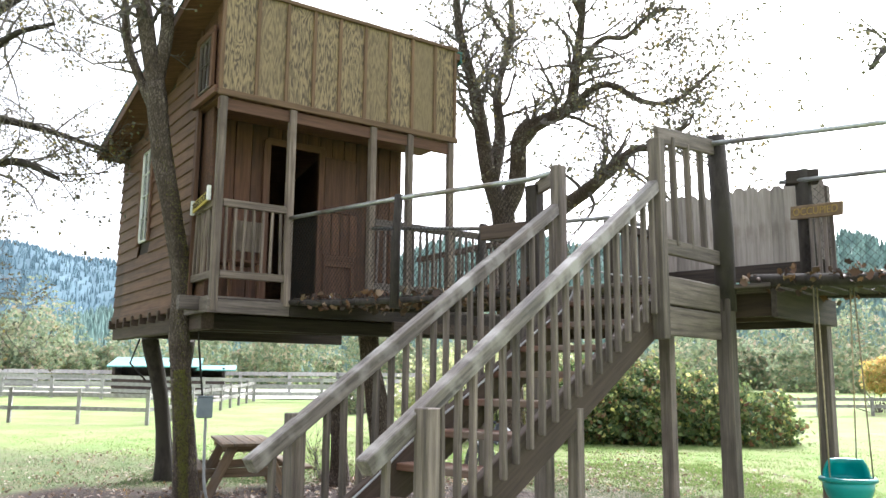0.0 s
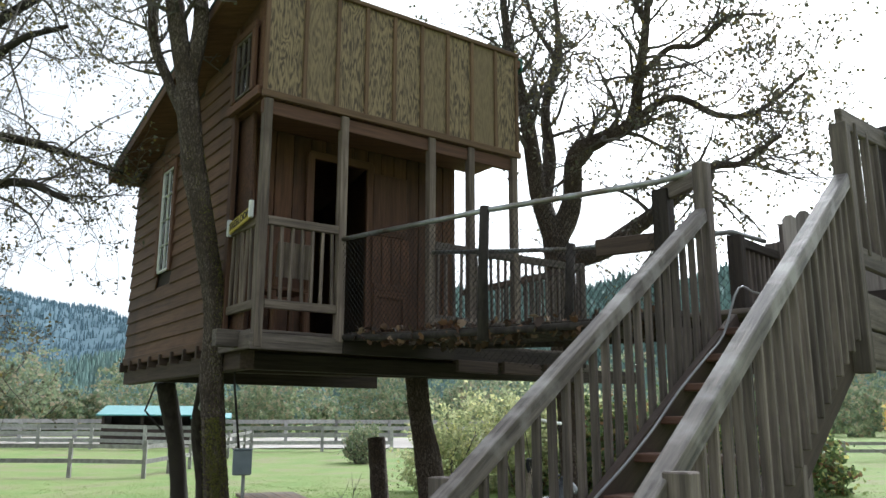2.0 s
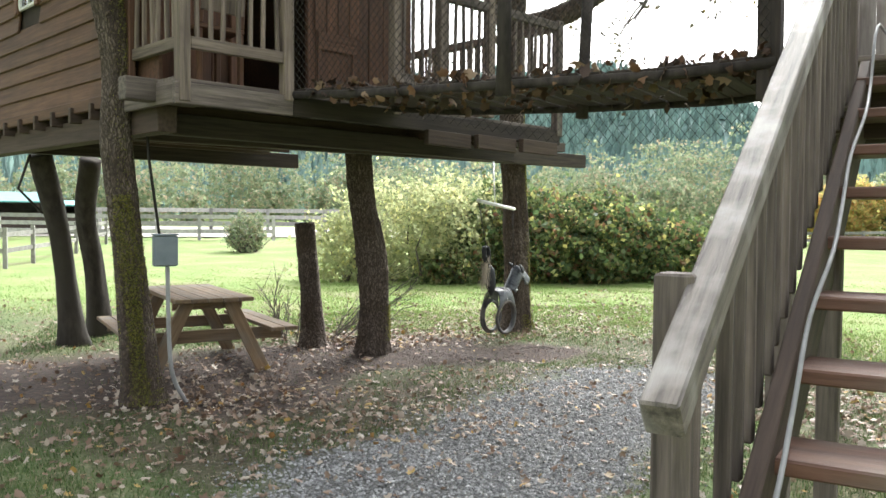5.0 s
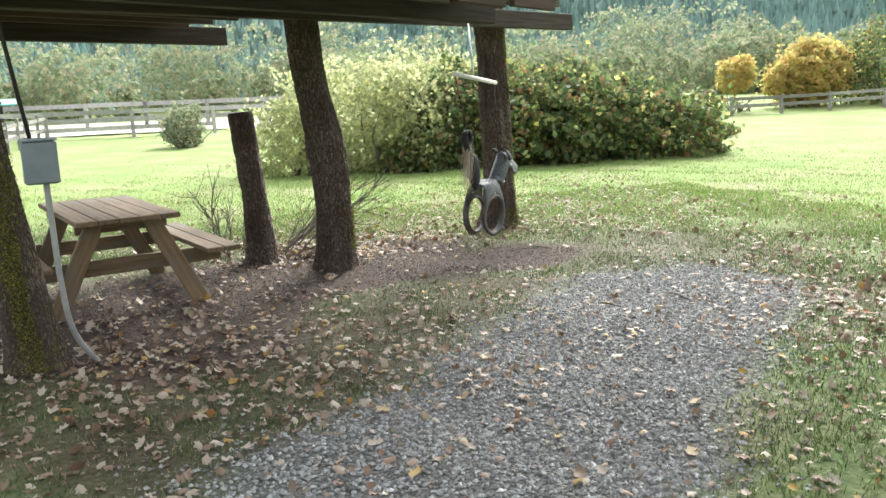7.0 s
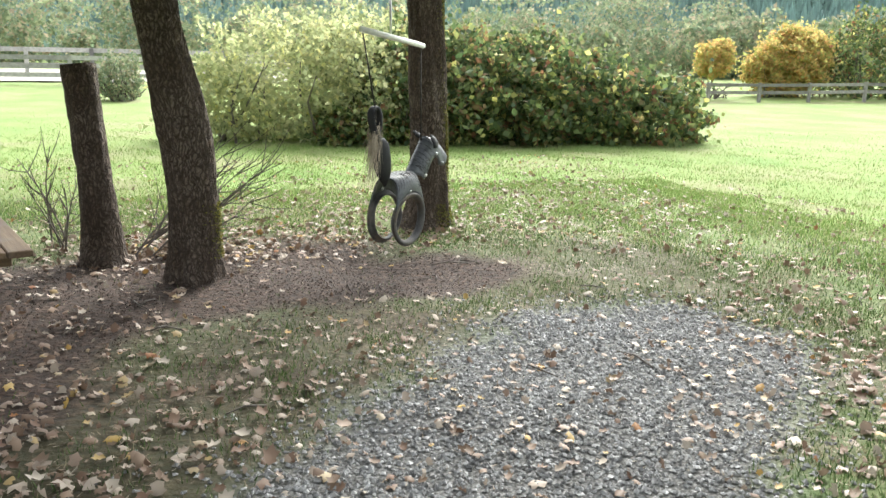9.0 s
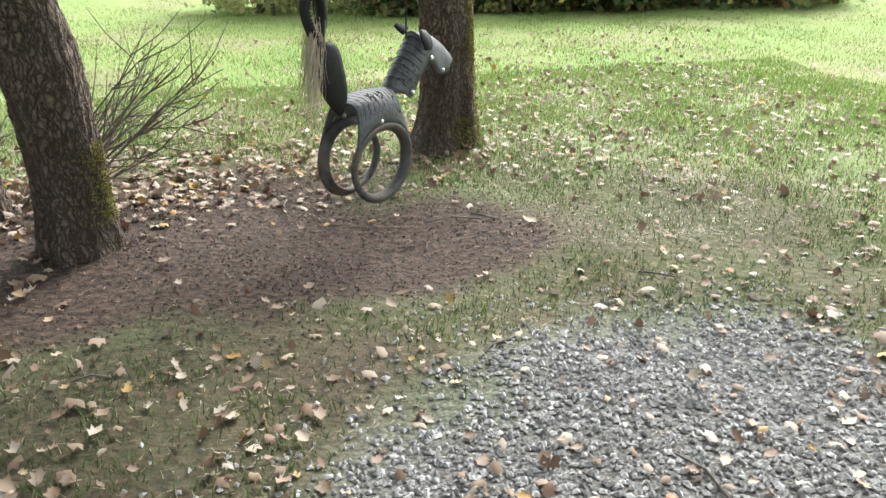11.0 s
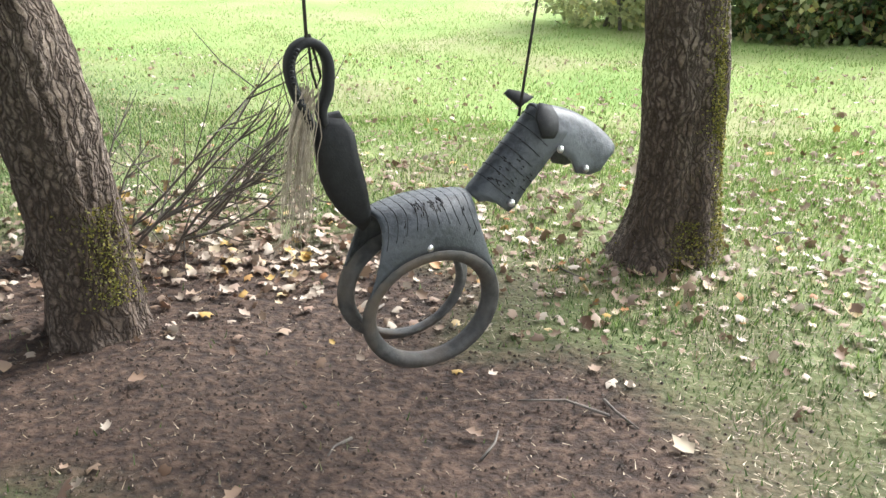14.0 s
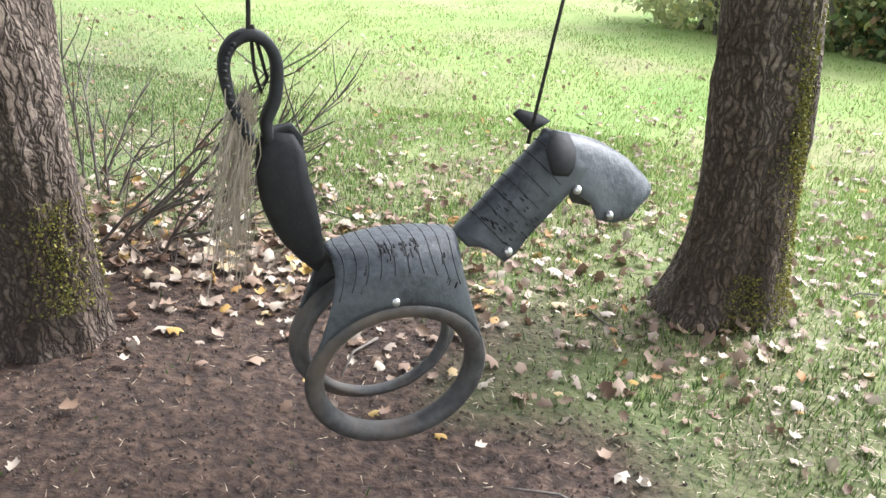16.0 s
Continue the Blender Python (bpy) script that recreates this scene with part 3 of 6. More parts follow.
def window(name, y0, y1, z0, z1, rows, cols, x=0.04, weathered=False):
    paint = grey_wood if weathered else white_paint
    win = link(name, box_mesh((0.03, y1 - y0 + 0.02, 0.03), paint), house, HOUSE @ Matrix.Translation((x, (y0 + y1) / 2, z0 - 0.01)), "weathered wooden loft window with small panes" if weathered else "white-framed window with small panes and brown trim")
    for a, b, s in (((x, y0, z0), (x, y0, z1), 0.03), ((x, y1, z0), (x, y1, z1), 0.03), ((x, y0, z1), (x, y1, z1), 0.03)):
        hb("frame", a, b, s * 0.7, 0.04, paint, (1, 0, 0), win)
    for i in range(1, rows):
        zz = z0 + (z1 - z0) * i / rows
        hb("glazing_bar", (x, y0, zz), (x, y1, zz), 0.012, 0.028, paint, (1, 0, 0), win)
    for i in range(1, cols):
        yy = y0 + (y1 - y0) * i / cols
        hb("glazing_bar", (x, yy, z0), (x, yy, z1), 0.012, 0.028, paint, (1, 0, 0), win)
    pane = hb("pane", (x + 0.01, (y0 + y1) / 2, z0), (x + 0.01, (y0 + y1) / 2, z1), y1 - y0, 0.006, glass, (1, 0, 0), win)
    pane.visible_shadow = False
    for a, b in (((x - 0.015, y0 - 0.05, z0 - 0.05), (x - 0.015, y0 - 0.05, z1 + 0.08)), ((x - 0.015, y1 + 0.05, z0 - 0.05), (x - 0.015, y1 + 0.05, z1 + 0.08)), ((x - 0.016, y0 - 0.1, z1 + 0.05), (x - 0.016, y1 + 0.1, z1 + 0.05))):
        hb("window_trim", a, b, 0.085, 0.04, trim_wood, (1, 0, 0), win)


window("window", WY0, WY1, WZ0, WZ1, 4, 2)
window("window", 0.3, 0.72, 4.98, 5.58, 2, 3, 0.0, weathered=True)
# loft over the porch
wall_panel("loft_side", [(0.03, 0.03, 4.8), (0.03, 0.27, 4.8), (0.03, 0.27, roof_z(0.27)), (0.03, 0.03, roof_z(0.03))], 0.05, (1, 0, 0), trim_wood)
wall_panel("loft_side", [(0.03, 0.75, 4.8), (0.03, Y0, 4.8), (0.03, Y0, roof_z(Y0)), (0.03, 0.75, roof_z(0.75))], 0.05, (1, 0, 0), trim_wood)
wall_panel("loft_side", [(0.03, 0.27, 4.8), (0.03, 0.75, 4.8), (0.03, 0.75, 4.96), (0.03, 0.27, 4.96)], 0.05, (1, 0, 0), trim_wood)
wall_panel("loft_side", [(0.03, 0.27, 5.62), (0.03, 0.75, 5.62), (0.03, 0.75, roof_z(0.75)), (0.03, 0.27, roof_z(0.27))], 0.05, (1, 0, 0), trim_wood)
wall_panel("loft_side", [(3.22, 0.03, 4.8), (3.22, Y0, 4.8), (3.22, Y0, roof_z(Y0)), (3.22, 0.03, roof_z(0.03))], 0.05, (1, 0, 0), siding_wood)
wall_panel("porch_ceiling", [(0.03, 0.03, 4.78), (3.26, 0.03, 4.78), (3.26, Y0, 4.78), (0.03, Y0, 4.78)], 0.03, (0, 0, 1), trim_wood)
hb("loft_trim", (-0.03, 0.0, 4.84), (-0.03, Y0, 4.84), 0.06, 0.09, trim_wood)
panel_edges = [0.0, 0.42, 0.79, 1.14, 1.49, 1.85, 2.21, 2.56, 2.92, 3.25]
for a, b in zip(panel_edges, panel_edges[1:]):
    hb("plywood_panel", ((a + b) / 2, -0.012, 4.8), ((a + b) / 2, -0.012, 6.08), b - a - 0.004, 0.02, ply, (0, 1, 0))
for x in panel_edges:
    hb("batten", (x, -0.035, 4.83), (x, -0.035, 6.07), 0.045, 0.026, batten_wood, (0, 1, 0))
hb("facade_trim", (-0.03, -0.04, 4.80), (3.29, -0.04, 4.80), 0.04, 0.075, batten_wood)
hb("facade_trim", (-0.03, -0.04, 6.09), (3.29, -0.04, 6.09), 0.04, 0.05, batten_wood)
# roof
ra, rb = 0.03, 4.62
wall_panel("roof", [(-0.3, ra, roof_z(ra)), (3.38, ra, roof_z(ra)), (3.38, rb, roof_z(rb)), (-0.3, rb, roof_z(rb))], 0.09, (0, 0, 1), trim_wood)
wall_panel("roof_sheet", [(-0.33, ra, roof_z(ra) + 0.1), (3.42, ra, roof_z(ra) + 0.1), (3.42, rb + 0.03, roof_z(rb) + 0.1), (-0.33, rb + 0.03, roof_z(rb) + 0.1)], 0.025, (0, 0, 1), roof_metal, "green metal roof sheet")
hb("barge_board", (-0.31, ra, roof_z(ra) + 0.03), (-0.31, rb, roof_z(rb) + 0.03), 0.03, 0.13, siding_wood)
hb("barge_board", (3.4, ra, roof_z(ra) + 0.03), (3.4, rb, roof_z(rb) + 0.03), 0.03, 0.13, roof_metal)
# front wall behind the porch: upright boards, open doorway, half door
def front_boards(x0, x1, z0, z1, step=0.19):
    k = max(1, round((x1 - x0) / step))
    for i in range(k):
        a, b = x0 + (x1 - x0) * i / k, x0 + (x1 - x0) * (i + 1) / k
        hb("wall_board", ((a + b) / 2, Y0 + 0.02 + 0.006 * (i % 2), z0), ((a + b) / 2, Y0 + 0.02 + 0.006 * (i % 2), z1), b - a - 0.006, 0.03, wall_wood, (0, 1, 0))


front_boards(0.1, 0.95, DECK, 4.78)
front_boards(1.68, XR, DECK, 4.78)
front_boards(0.95, 1.68, 4.55, 4.78)
for x in (0.93, 1.7):
    hb("door_frame", (x, Y0 - 0.02, DECK), (x, Y0 - 0.02, 4.6), 0.09, 0.05, trim_wood, (0, 1, 0))
hb("door_frame", (0.91, Y0 - 0.02, 4.58), (1.72, Y0 - 0.02, 4.58), 0.05, 0.09, trim_wood)
wall_panel("porch_side", [(0.1, 0.45, DECK), (0.1, Y0, DECK), (0.1, Y0, 4.78), (0.1, 0.45, 4.78)], 0.03, (1, 0, 0), wall_wood)
door = hb("door", (1.96, Y0 - 0.04, DECK + 0.03), (1.96, Y0 - 0.04, 4.5), 0.46, 0.035, trim_wood, (0, 1, 0), label="brown board door folded open")
for x in (1.77, 1.9, 2.03, 2.16):
    hb("door_board", (x, Y0 - 0.066, 3.2), (x, Y0 - 0.066, 3.75), 0.115, 0.015, wall_wood, (0, 1, 0), door)
for zz in (3.16, 3.8, 2.62, 3.08):
    hb("ledge", (1.74, Y0 - 0.072, zz), (2.18, Y0 - 0.072, zz), 0.02, 0.08, trim_wood, parent=door)
for x in (1.76, 2.16):
    hb("ledge", (x, Y0 - 0.073, 2.66), (x, Y0 - 0.073, 3.04), 0.05, 0.02, trim_wood, (0, 1, 0), door)
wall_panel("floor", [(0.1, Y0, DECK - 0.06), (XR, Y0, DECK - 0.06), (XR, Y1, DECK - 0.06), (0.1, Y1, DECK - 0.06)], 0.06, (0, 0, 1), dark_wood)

# porch posts, deck and railings
for x, zb in ((0.05, 2.33), (0.9, 2.42), (2.0, 2.42), (2.55, 2.5), (3.2, 2.5)):
    hb("porch_post", (x, 0, zb), (x, 0, 4.76), 0.085, 0.085, post_wood, (0, 1, 0))
hb("porch_beam", (0.0, 0.02, 4.68), (3.25, 0.02, 4.68), 0.06, 0.14, trim_wood)
hb("rim_joist", (-0.02, -0.01, 2.385), (0.94, -0.01, 2.385), 0.045, 0.15, grey_wood)
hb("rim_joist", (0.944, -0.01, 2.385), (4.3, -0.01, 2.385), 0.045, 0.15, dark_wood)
hb("rim_joist", (0.02, 0.0, 2.4), (0.02, Y0, 2.4), 0.045, 0.16, grey_wood)
yy = 0.04
while yy < Y0:
    hb("deck_board", (0.0, yy + 0.06, DECK - 0.016), (4.3, yy + 0.06, DECK - 0.016), 0.132, 0.032, grey_wood)
    yy += 0.138
while yy < 2.4:
    hb("deck_board", (XR + 0.03, yy + 0.06, DECK - 0.016), (4.3, yy + 0.06, DECK - 0.016), 0.132, 0.032, grey_wood)
    yy += 0.138


def railing(a, b, gap, low, high, pickets=True, m=grey_wood):
    """Top and bottom rail with upright balusters between two house points at deck level."""
    a, b = Vector(a), Vector(b)
    hb("top_rail", (a.x, a.y, high), (b.x, b.y, high), 0.07, 0.085, m)
    hb("bottom_rail", (a.x, a.y, low), (b.x, b.y, low), 0.05, 0.085, m)
    k = max(2, round((b - a).length / gap))
    for i in range(k):
        p = a.lerp(b, (i + 0.5) / k)
        slip = 0.012 * math.sin(i * 2.3 + a.x * 5)
        hb("baluster", (p.x + slip, p.y, low + 0.03), (p.x - slip * 0.5, p.y, high - 0.03), 0.032, 0.028, m, (0, 1, 0))


railing((0.1, 0, 0), (0.86, 0, 0), 0.115, 2.74, 3.54, m=post_wood)
railing((0.05, 0.06, 0), (0.05, Y0 - 0.08, 0), 0.115, 2.74, 3.54, m=post_wood)
railing((2.05, 0, 0), (4.28, 0, 0), 0.105, 2.74, 3.54)
railing((4.28, 0.05, 0), (4.28, 2.4, 0), 0.115, 2.74, 3.54)
hb("rail_post", (4.28, 0, 2.4), (4.28, 0, 3.6), 0.09, 0.09, grey_wood, (0, 1, 0))
# joists and long beams under the floor
yy = 1.0
while yy < 4.4:
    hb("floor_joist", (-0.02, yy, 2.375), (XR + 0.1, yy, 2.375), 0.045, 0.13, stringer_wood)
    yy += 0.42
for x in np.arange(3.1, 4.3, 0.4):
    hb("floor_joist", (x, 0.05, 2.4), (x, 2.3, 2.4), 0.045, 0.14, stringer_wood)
hb("skirt_board", (0.03, Y0 - 0.02, 2.44), (0.03, Y1, 2.44), 0.04, 0.1, siding_wood)
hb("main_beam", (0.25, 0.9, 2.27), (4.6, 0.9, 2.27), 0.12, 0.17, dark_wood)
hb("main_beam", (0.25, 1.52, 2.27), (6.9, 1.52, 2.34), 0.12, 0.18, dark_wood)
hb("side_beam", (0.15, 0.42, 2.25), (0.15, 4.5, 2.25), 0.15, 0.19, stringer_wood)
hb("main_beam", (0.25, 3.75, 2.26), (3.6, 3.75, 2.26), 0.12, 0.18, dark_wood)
hb("beam_end", (-0.22, 0.35, 2.43), (0.35, 0.35, 2.43), 0.12, 0.16, grey_wood)
for i, x in enumerate((2.3, 2.9, 3.5)):
    hb("joist_end", (x, -0.08 - 0.04 * i, 2.25), (x + 0.55, -0.08 - 0.04 * i, 2.24), 0.06, 0.13, stringer_wood)
hb("joist_end", (3.7, 0.3, 2.33), (4.75, 0.3, 2.33), 0.14, 0.1, grey_wood)
for x, y in ((0.1, 1.2), (0.25, 3.6)):
    tube("brace", [H(x, y, 2.15), H(x - 0.1, y + 0.05, 1.8), H(x + 0.15, y + 0.1, 1.55)], 0.014, steel if x < 0.2 else rope_mat, house, 6)

# small chair standing on the porch behind the railing
chair = thing("porch_chair", H(0.5, 0.45, DECK), "small brown wooden chair standing on the porch", "chair")
for x in (0.33, 0.67):
    hb("leg", (x, 0.28, DECK), (x, 0.28, DECK + 0.42), 0.04, 0.04, trim_wood, (0, 1, 0), chair)
    hb("leg", (x, 0.62, DECK), (x, 0.62, DECK + 0.42), 0.04, 0.04, trim_wood, (0, 1, 0), chair)
    hb("back_post", (x, 0.27, DECK + 0.46), (x, 0.23, DECK + 0.88), 0.04, 0.035, trim_wood, (0, 1, 0), chair)
hb("seat", (0.31, 0.45, DECK + 0.44), (0.69, 0.45, DECK + 0.44), 0.4, 0.035, trim_wood, parent=chair)
hb("backrest", (0.5, 0.245, DECK + 0.55), (0.5, 0.21, DECK + 0.9), 0.36, 0.022, post_wood, (0, 1, 0), chair, "pale board backrest")

# yellow name board on the side railing
sign = thing("name_sign", H(-0.02, 0.4, 3.62), "small yellow name board with white scrolled ends", "sign")
hb("sign_board", (-0.03, 0.08, 3.62), (-0.03, 0.6, 3.55), 0.02, 0.12, yellow_paint, parent=sign)
for yy, zz in ((0.07, 3.63), (0.61, 3.54)):
    hb("scroll", (-0.035, yy, zz - 0.07), (-0.035, yy, zz + 0.1), 0.045, 0.035, white_paint, (0, 1, 0), sign, "white scroll end")


def lettering(text, m, size, material, parent):
    curve = bpy.data.curves.new("lettering", "FONT")
    curve.body, curve.size, curve.extrude, curve.align_x, curve.align_y = text, size, 0.003, "CENTER", "CENTER"
    tmp = bpy.data.objects.new("tmp", curve)
    mesh = bpy.data.meshes.new_from_object(tmp)
    bpy.data.objects.remove(tmp)
    mesh.materials.clear()
    mesh.materials.append(material)
    return link("lettering", mesh, parent, m, "painted letters")


lettering("TREELOON", HOUSE @ pose(-0.043, 0.34, 3.585, 90, 0, -90) @ pose(0, 0, 0, 0, 0, 8), 0.1, dark_wood, sign)

# ---------------------------------------------------------------- stairs and platform
STAIR = pose(-0.78, 4.45, 0, 0, 0, 42.3)


def S(a, b, z):
    """a runs up the stairs, b to their right-hand side."""
    return STAIR @ Vector((a, -b, z))


def sb(name, a, b, w, h, material, up=(0, 0, 1), parent=None, label=""):
    return board(name, S(*a), S(*b), w, h, material, parent, STAIR.to_3x3() @ Vector(up), label)


WIDE, SLOPE, FLOOR = 0.86, 0.645, 2.42
stairs = thing("staircase", S(-2.6, 0.43, 0), "weathered wooden staircase with open treads and sloping handrails", "staircase")


def rail_top(a):
    return 3.07 + SLOPE * a


for b in (-0.02, WIDE + 0.02):
    lift = 0.0 if b < 0 else 0.06
    sb("handrail", (-2.9, b, rail_top(-2.9) - 0.045 + lift), (0.0, b, rail_top(0) - 0.045 + lift), 0.082, 0.09, worn_sheen_rail, (0, 0, 1), stairs)
    sb("newel_post", (-2.55, b + (-0.07 if b < 0 else 0.07), -0.05), (-2.55, b + (-0.07 if b < 0 else 0.07), rail_top(-2.55) + 0.0 + lift), 0.095, 0.095, grey_wood, (1, 0, 0), stairs)
    sb("newel_post", (0.05, b, 1.93 if b > 0 else 2.1), (0.05, b, 3.4 + lift), 0.1, 0.1, grey_wood, (1, 0, 0), stairs)
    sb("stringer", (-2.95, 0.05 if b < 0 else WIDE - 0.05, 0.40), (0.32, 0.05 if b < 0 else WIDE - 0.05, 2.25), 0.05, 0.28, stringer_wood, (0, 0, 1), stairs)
    k = 22
    for i in range(k):
        a = -2.82 + (i + 0.5) * 2.82 / k
        if abs(a + 2.55) < 0.09:
            continue
        low = 0.25 + 0.575 * (a + 2.95) + 0.2
        jig = random.uniform(-0.006, 0.006)
        sb("baluster", (a, b + jig, low), (a + random.uniform(-0.01, 0.01), b, rail_top(a) - 0.05 + lift), 0.04, 0.035, grey_wood, (1, 0, 0), stairs)
for k in range(1, 12):
    a, z = 0.36 - 0.318 * k, FLOOR - 0.19 * k
    if a < -2.85:
        break
    sb("tread", (a + 0.11, 0.03, z), (a + 0.11, WIDE - 0.03, z), 0.27, 0.045, tread_wood, (0, 0, 1), stairs, "red-brown plank tread")
for k in (1, 2):
    a, z = 0.36 - 0.318 * k, FLOOR - 0.19 * k
    sb("riser", (a + 0.26, 0.06, z - 0.03), (a + 0.26, WIDE - 0.06, z - 0.03), 0.03, 0.13, stringer_wood, (0, 0, 1), stairs)
for a, b in ((-1.0, 0.06), (-1.0, WIDE - 0.06)):
    sb("prop", (a, b, -0.05), (a, b, 1.45), 0.08, 0.08, grey_wood, (1, 0, 0), stairs)

hose = thing("hose", S(-2.9, 0.1, 0.5), "pale grey hose lying along the stair stringer", "hose")
line = [S(0.9, 0.45, FLOOR + 0.07), S(0.5, 0.16, FLOOR + 0.1), S(0.25, 0.1, FLOOR + 0.12)]
for i in range(9):
    a = -0.05 - 0.34 * i
    line.append(S(a, 0.1 + 0.012 * math.sin(i * 2.1), 0.40 + 0.566 * (a + 2.95) + 0.165 + 0.012 * math.sin(i * 1.7)))
tube("hose_line", smooth_line(line, 4), 0.0075, conduit_grey, hose, 8)

platform = thing("platform", S(1.4, 0.4, 0), "raised weathered timber platform on posts", "platform")
PB0, PB1, PA1 = -0.38, 1.32, 2.62
for i in range(17):
    a = 0.36 + 0.07 + i * 0.14
    if a < PA1:
        sb("deck_board", (a, PB0, FLOOR - 0.018), (a, PB1 if a > 1.0 else WIDE + 0.03, FLOOR - 0.018), 0.134, 0.036, grey_wood, (0, 0, 1), platform)
for z0 in (2.07, 2.3):
    sb("fascia", (0.1, WIDE + 0.04, z0), (1.12, WIDE + 0.04, z0), 0.05, 0.215, grey_wood, (0, 0, 1), platform)
sb("fascia", (1.12, PB1, 2.26), (PA1, PB1, 2.26), 0.05, 0.24, dark_wood, (0, 0, 1), platform)
sb("fascia", (0.2, PB0, 2.26), (PA1, PB0, 2.26), 0.05, 0.24, dark_wood, (0, 0, 1), platform)
sb("fascia", (PA1, PB0, 2.26), (PA1, PB1, 2.26), 0.05, 0.24, dark_wood, (0, 0, 1), platform)
sb("fascia", (0.34, PB0, 2.2), (0.34, WIDE, 2.2), 0.05, 0.2, stringer_wood, (0, 0, 1), platform)
for a in (0.8, 1.4, 2.0):
    sb("joist", (a, PB0, 2.27), (a, PB1 if a > 1.1 else WIDE, 2.27), 0.05, 0.2, stringer_wood, (0, 0, 1), platform)
for a, b in ((2.5, -0.33), (1.06, WIDE + 0.08), (2.45, 1.26), (0.25, -0.33)):
    sb("leg", (a, b, -0.1), (a, b, 2.3), 0.125, 0.125, grey_wood, (1, 0, 0), platform)
# right-hand rail from the newel to the bark-covered post
sb("top_rail", (0.05, WIDE + 0.02, 3.5), (1.06, WIDE + 0.06, 3.6), 0.045, 0.13, grey_wood, (0, 0, 1), platform)
sb("bottom_rail", (0.05, WIDE + 0.02, 2.64), (1.06, WIDE + 0.06, 2.64), 0.045, 0.12, grey_wood, (0, 0, 1), platform)
for a in (0.3, 0.55, 0.8):
    sb("baluster", (a, WIDE + 0.04, 2.66), (a - 0.03, WIDE + 0.04, 3.52), 0.05, 0.04, grey_wood, (1, 0, 0), platform)
tube("rough_post", [S(1.08, WIDE + 0.08, 2.2), S(1.07, WIDE + 0.08, 2.9), S(1.04, WIDE + 0.07, 3.7)], [0.085, 0.08, 0.075], dark_bark, platform, 10, "rough bark-covered post", 0.25)
# left-hand rail by the bridge
sb("top_rail", (0.05, -0.05, 3.3), (0.3, -0.42, 3.31), 0.045, 0.12, grey_wood, (0, 0, 1), platform)
sb("rough_post", (0.28, -0.42, 2.2), (0.26, -0.42, 3.33), 0.12, 0.12, dark_wood, (1, 0, 0), platform)
sb("side_plank", (0.1, -0.9, 2.93), (0.26, -0.4, 2.95), 0.045, 0.13, stringer_wood, (0, 0, 1), platform)
sb("rail_post", (1.5, PB0, 2.2), (1.5, PB0, 3.2), 0.12, 0.1, dark_wood, (1, 0, 0), platform)
sb("rail_post", (2.42, PB0, 2.2), (2.42, PB0, 3.28), 0.14, 0.1, grey_wood, (1, 0, 0), platform)
sb("top_rail", (1.5, PB0, 3.14), (2.45, PB0, 3.16), 0.1, 0.08, dark_wood, (0, 0, 1), platform)
for i in range(7):
    a = 1.62 + i * 0.115
    sb("baluster", (a, PB0, 2.45), (a, PB0, 3.12), 0.04, 0.035, grey_wood, (1, 0, 0), platform)
# dog-eared picket screen along the far side
screen = thing("picket_screen", S(PA1, 0.4, FLOOR), "pale dog-eared picket screen on the platform edge", "fence")


def picket(b, w, z0, z1):
    v2 = [(-w / 2, z0), (w / 2, z0), (w / 2, z1 - 0.04), (w / 2 - 0.035, z1), (-w / 2 + 0.035, z1), (-w / 2, z1 - 0.04)]
    v = [Vector((0.0, x, zz)) for x, zz in v2] + [Vector((0.02, x, zz)) for x, zz in v2]
    f = [tuple(range(6)), tuple(reversed(range(6, 12)))] + [(i, i + 6, (i + 1) % 6 + 6, (i + 1) % 6) for i in range(6)]
    p = S(PA1 - 0.05, b, 0)
    link("picket", raw("picket", v, f, fence_wood), screen, Matrix.Translation(p) @ STAIR.to_3x3().to_4x4())


for i in range(13):
    picket(-0.28 + i * 0.128, 0.126, FLOOR + 0.36, 3.57 + 0.02 * math.sin(i * 1.3))
sb("rail", (PA1 + 0.0, PB0, 2.95), (PA1 + 0.0, PB1, 2.95), 0.04, 0.09, grey_wood, (0, 0, 1), screen)
sb("rail", (PA1 + 0.0, PB0, 3.4), (PA1 + 0.0, PB1, 3.4), 0.04, 0.09, grey_wood, (0, 0, 1), screen)
sb("skirt", (PA1 - 0.03, PB0, 2.7), (PA1 - 0.03, PB1, 2.7), 0.05, 0.16, dark_wood, (0, 0, 1), screen)
for b in (-0.34, 1.3):
    sb("post", (PA1, b, FLOOR), (PA1, b, 3.5), 0.09, 0.09, grey_wood, (1, 0, 0), screen)
# sign beside the second bridge
tube("rough_post", [S(2.4, 1.2, 2.3), S(2.38, 1.2, 3.0), S(2.36, 1.2, 3.62)], [0.08, 0.075, 0.07], dark_bark, platform, 10, "rough bark-covered post", 0.25)
sb("post_block", (2.3, 1.06, 3.55), (2.42, 1.32, 3.55), 0.12, 0.13, dark_wood, (0, 0, 1), platform)
for i in range(4):
    sb("baluster", (2.2, 1.3 + 0.06 * i, 2.5), (2.2, 1.3 + 0.06 * i, 3.2), 0.035, 0.03, grey_wood, (1, 0, 0), platform)
occ = thing("occupied_sign", S(2.24, 1.3, 3.2), "weathered board sign with ochre letters on a post", "sign")
sb("sign_board", (2.28, 1.1, 3.2), (2.06, 1.62, 3.15), 0.03, 0.125, sign_wood, (0, 0, 1), occ)
d = (S(2.06, 1.62, 3.15) - S(2.28, 1.1, 3.2)).normalized()
up = (Vector((0, 0, 1)) - d * d.z).normalized()
mm = Matrix((d, up, d.cross(up))).transposed().to_4x4()
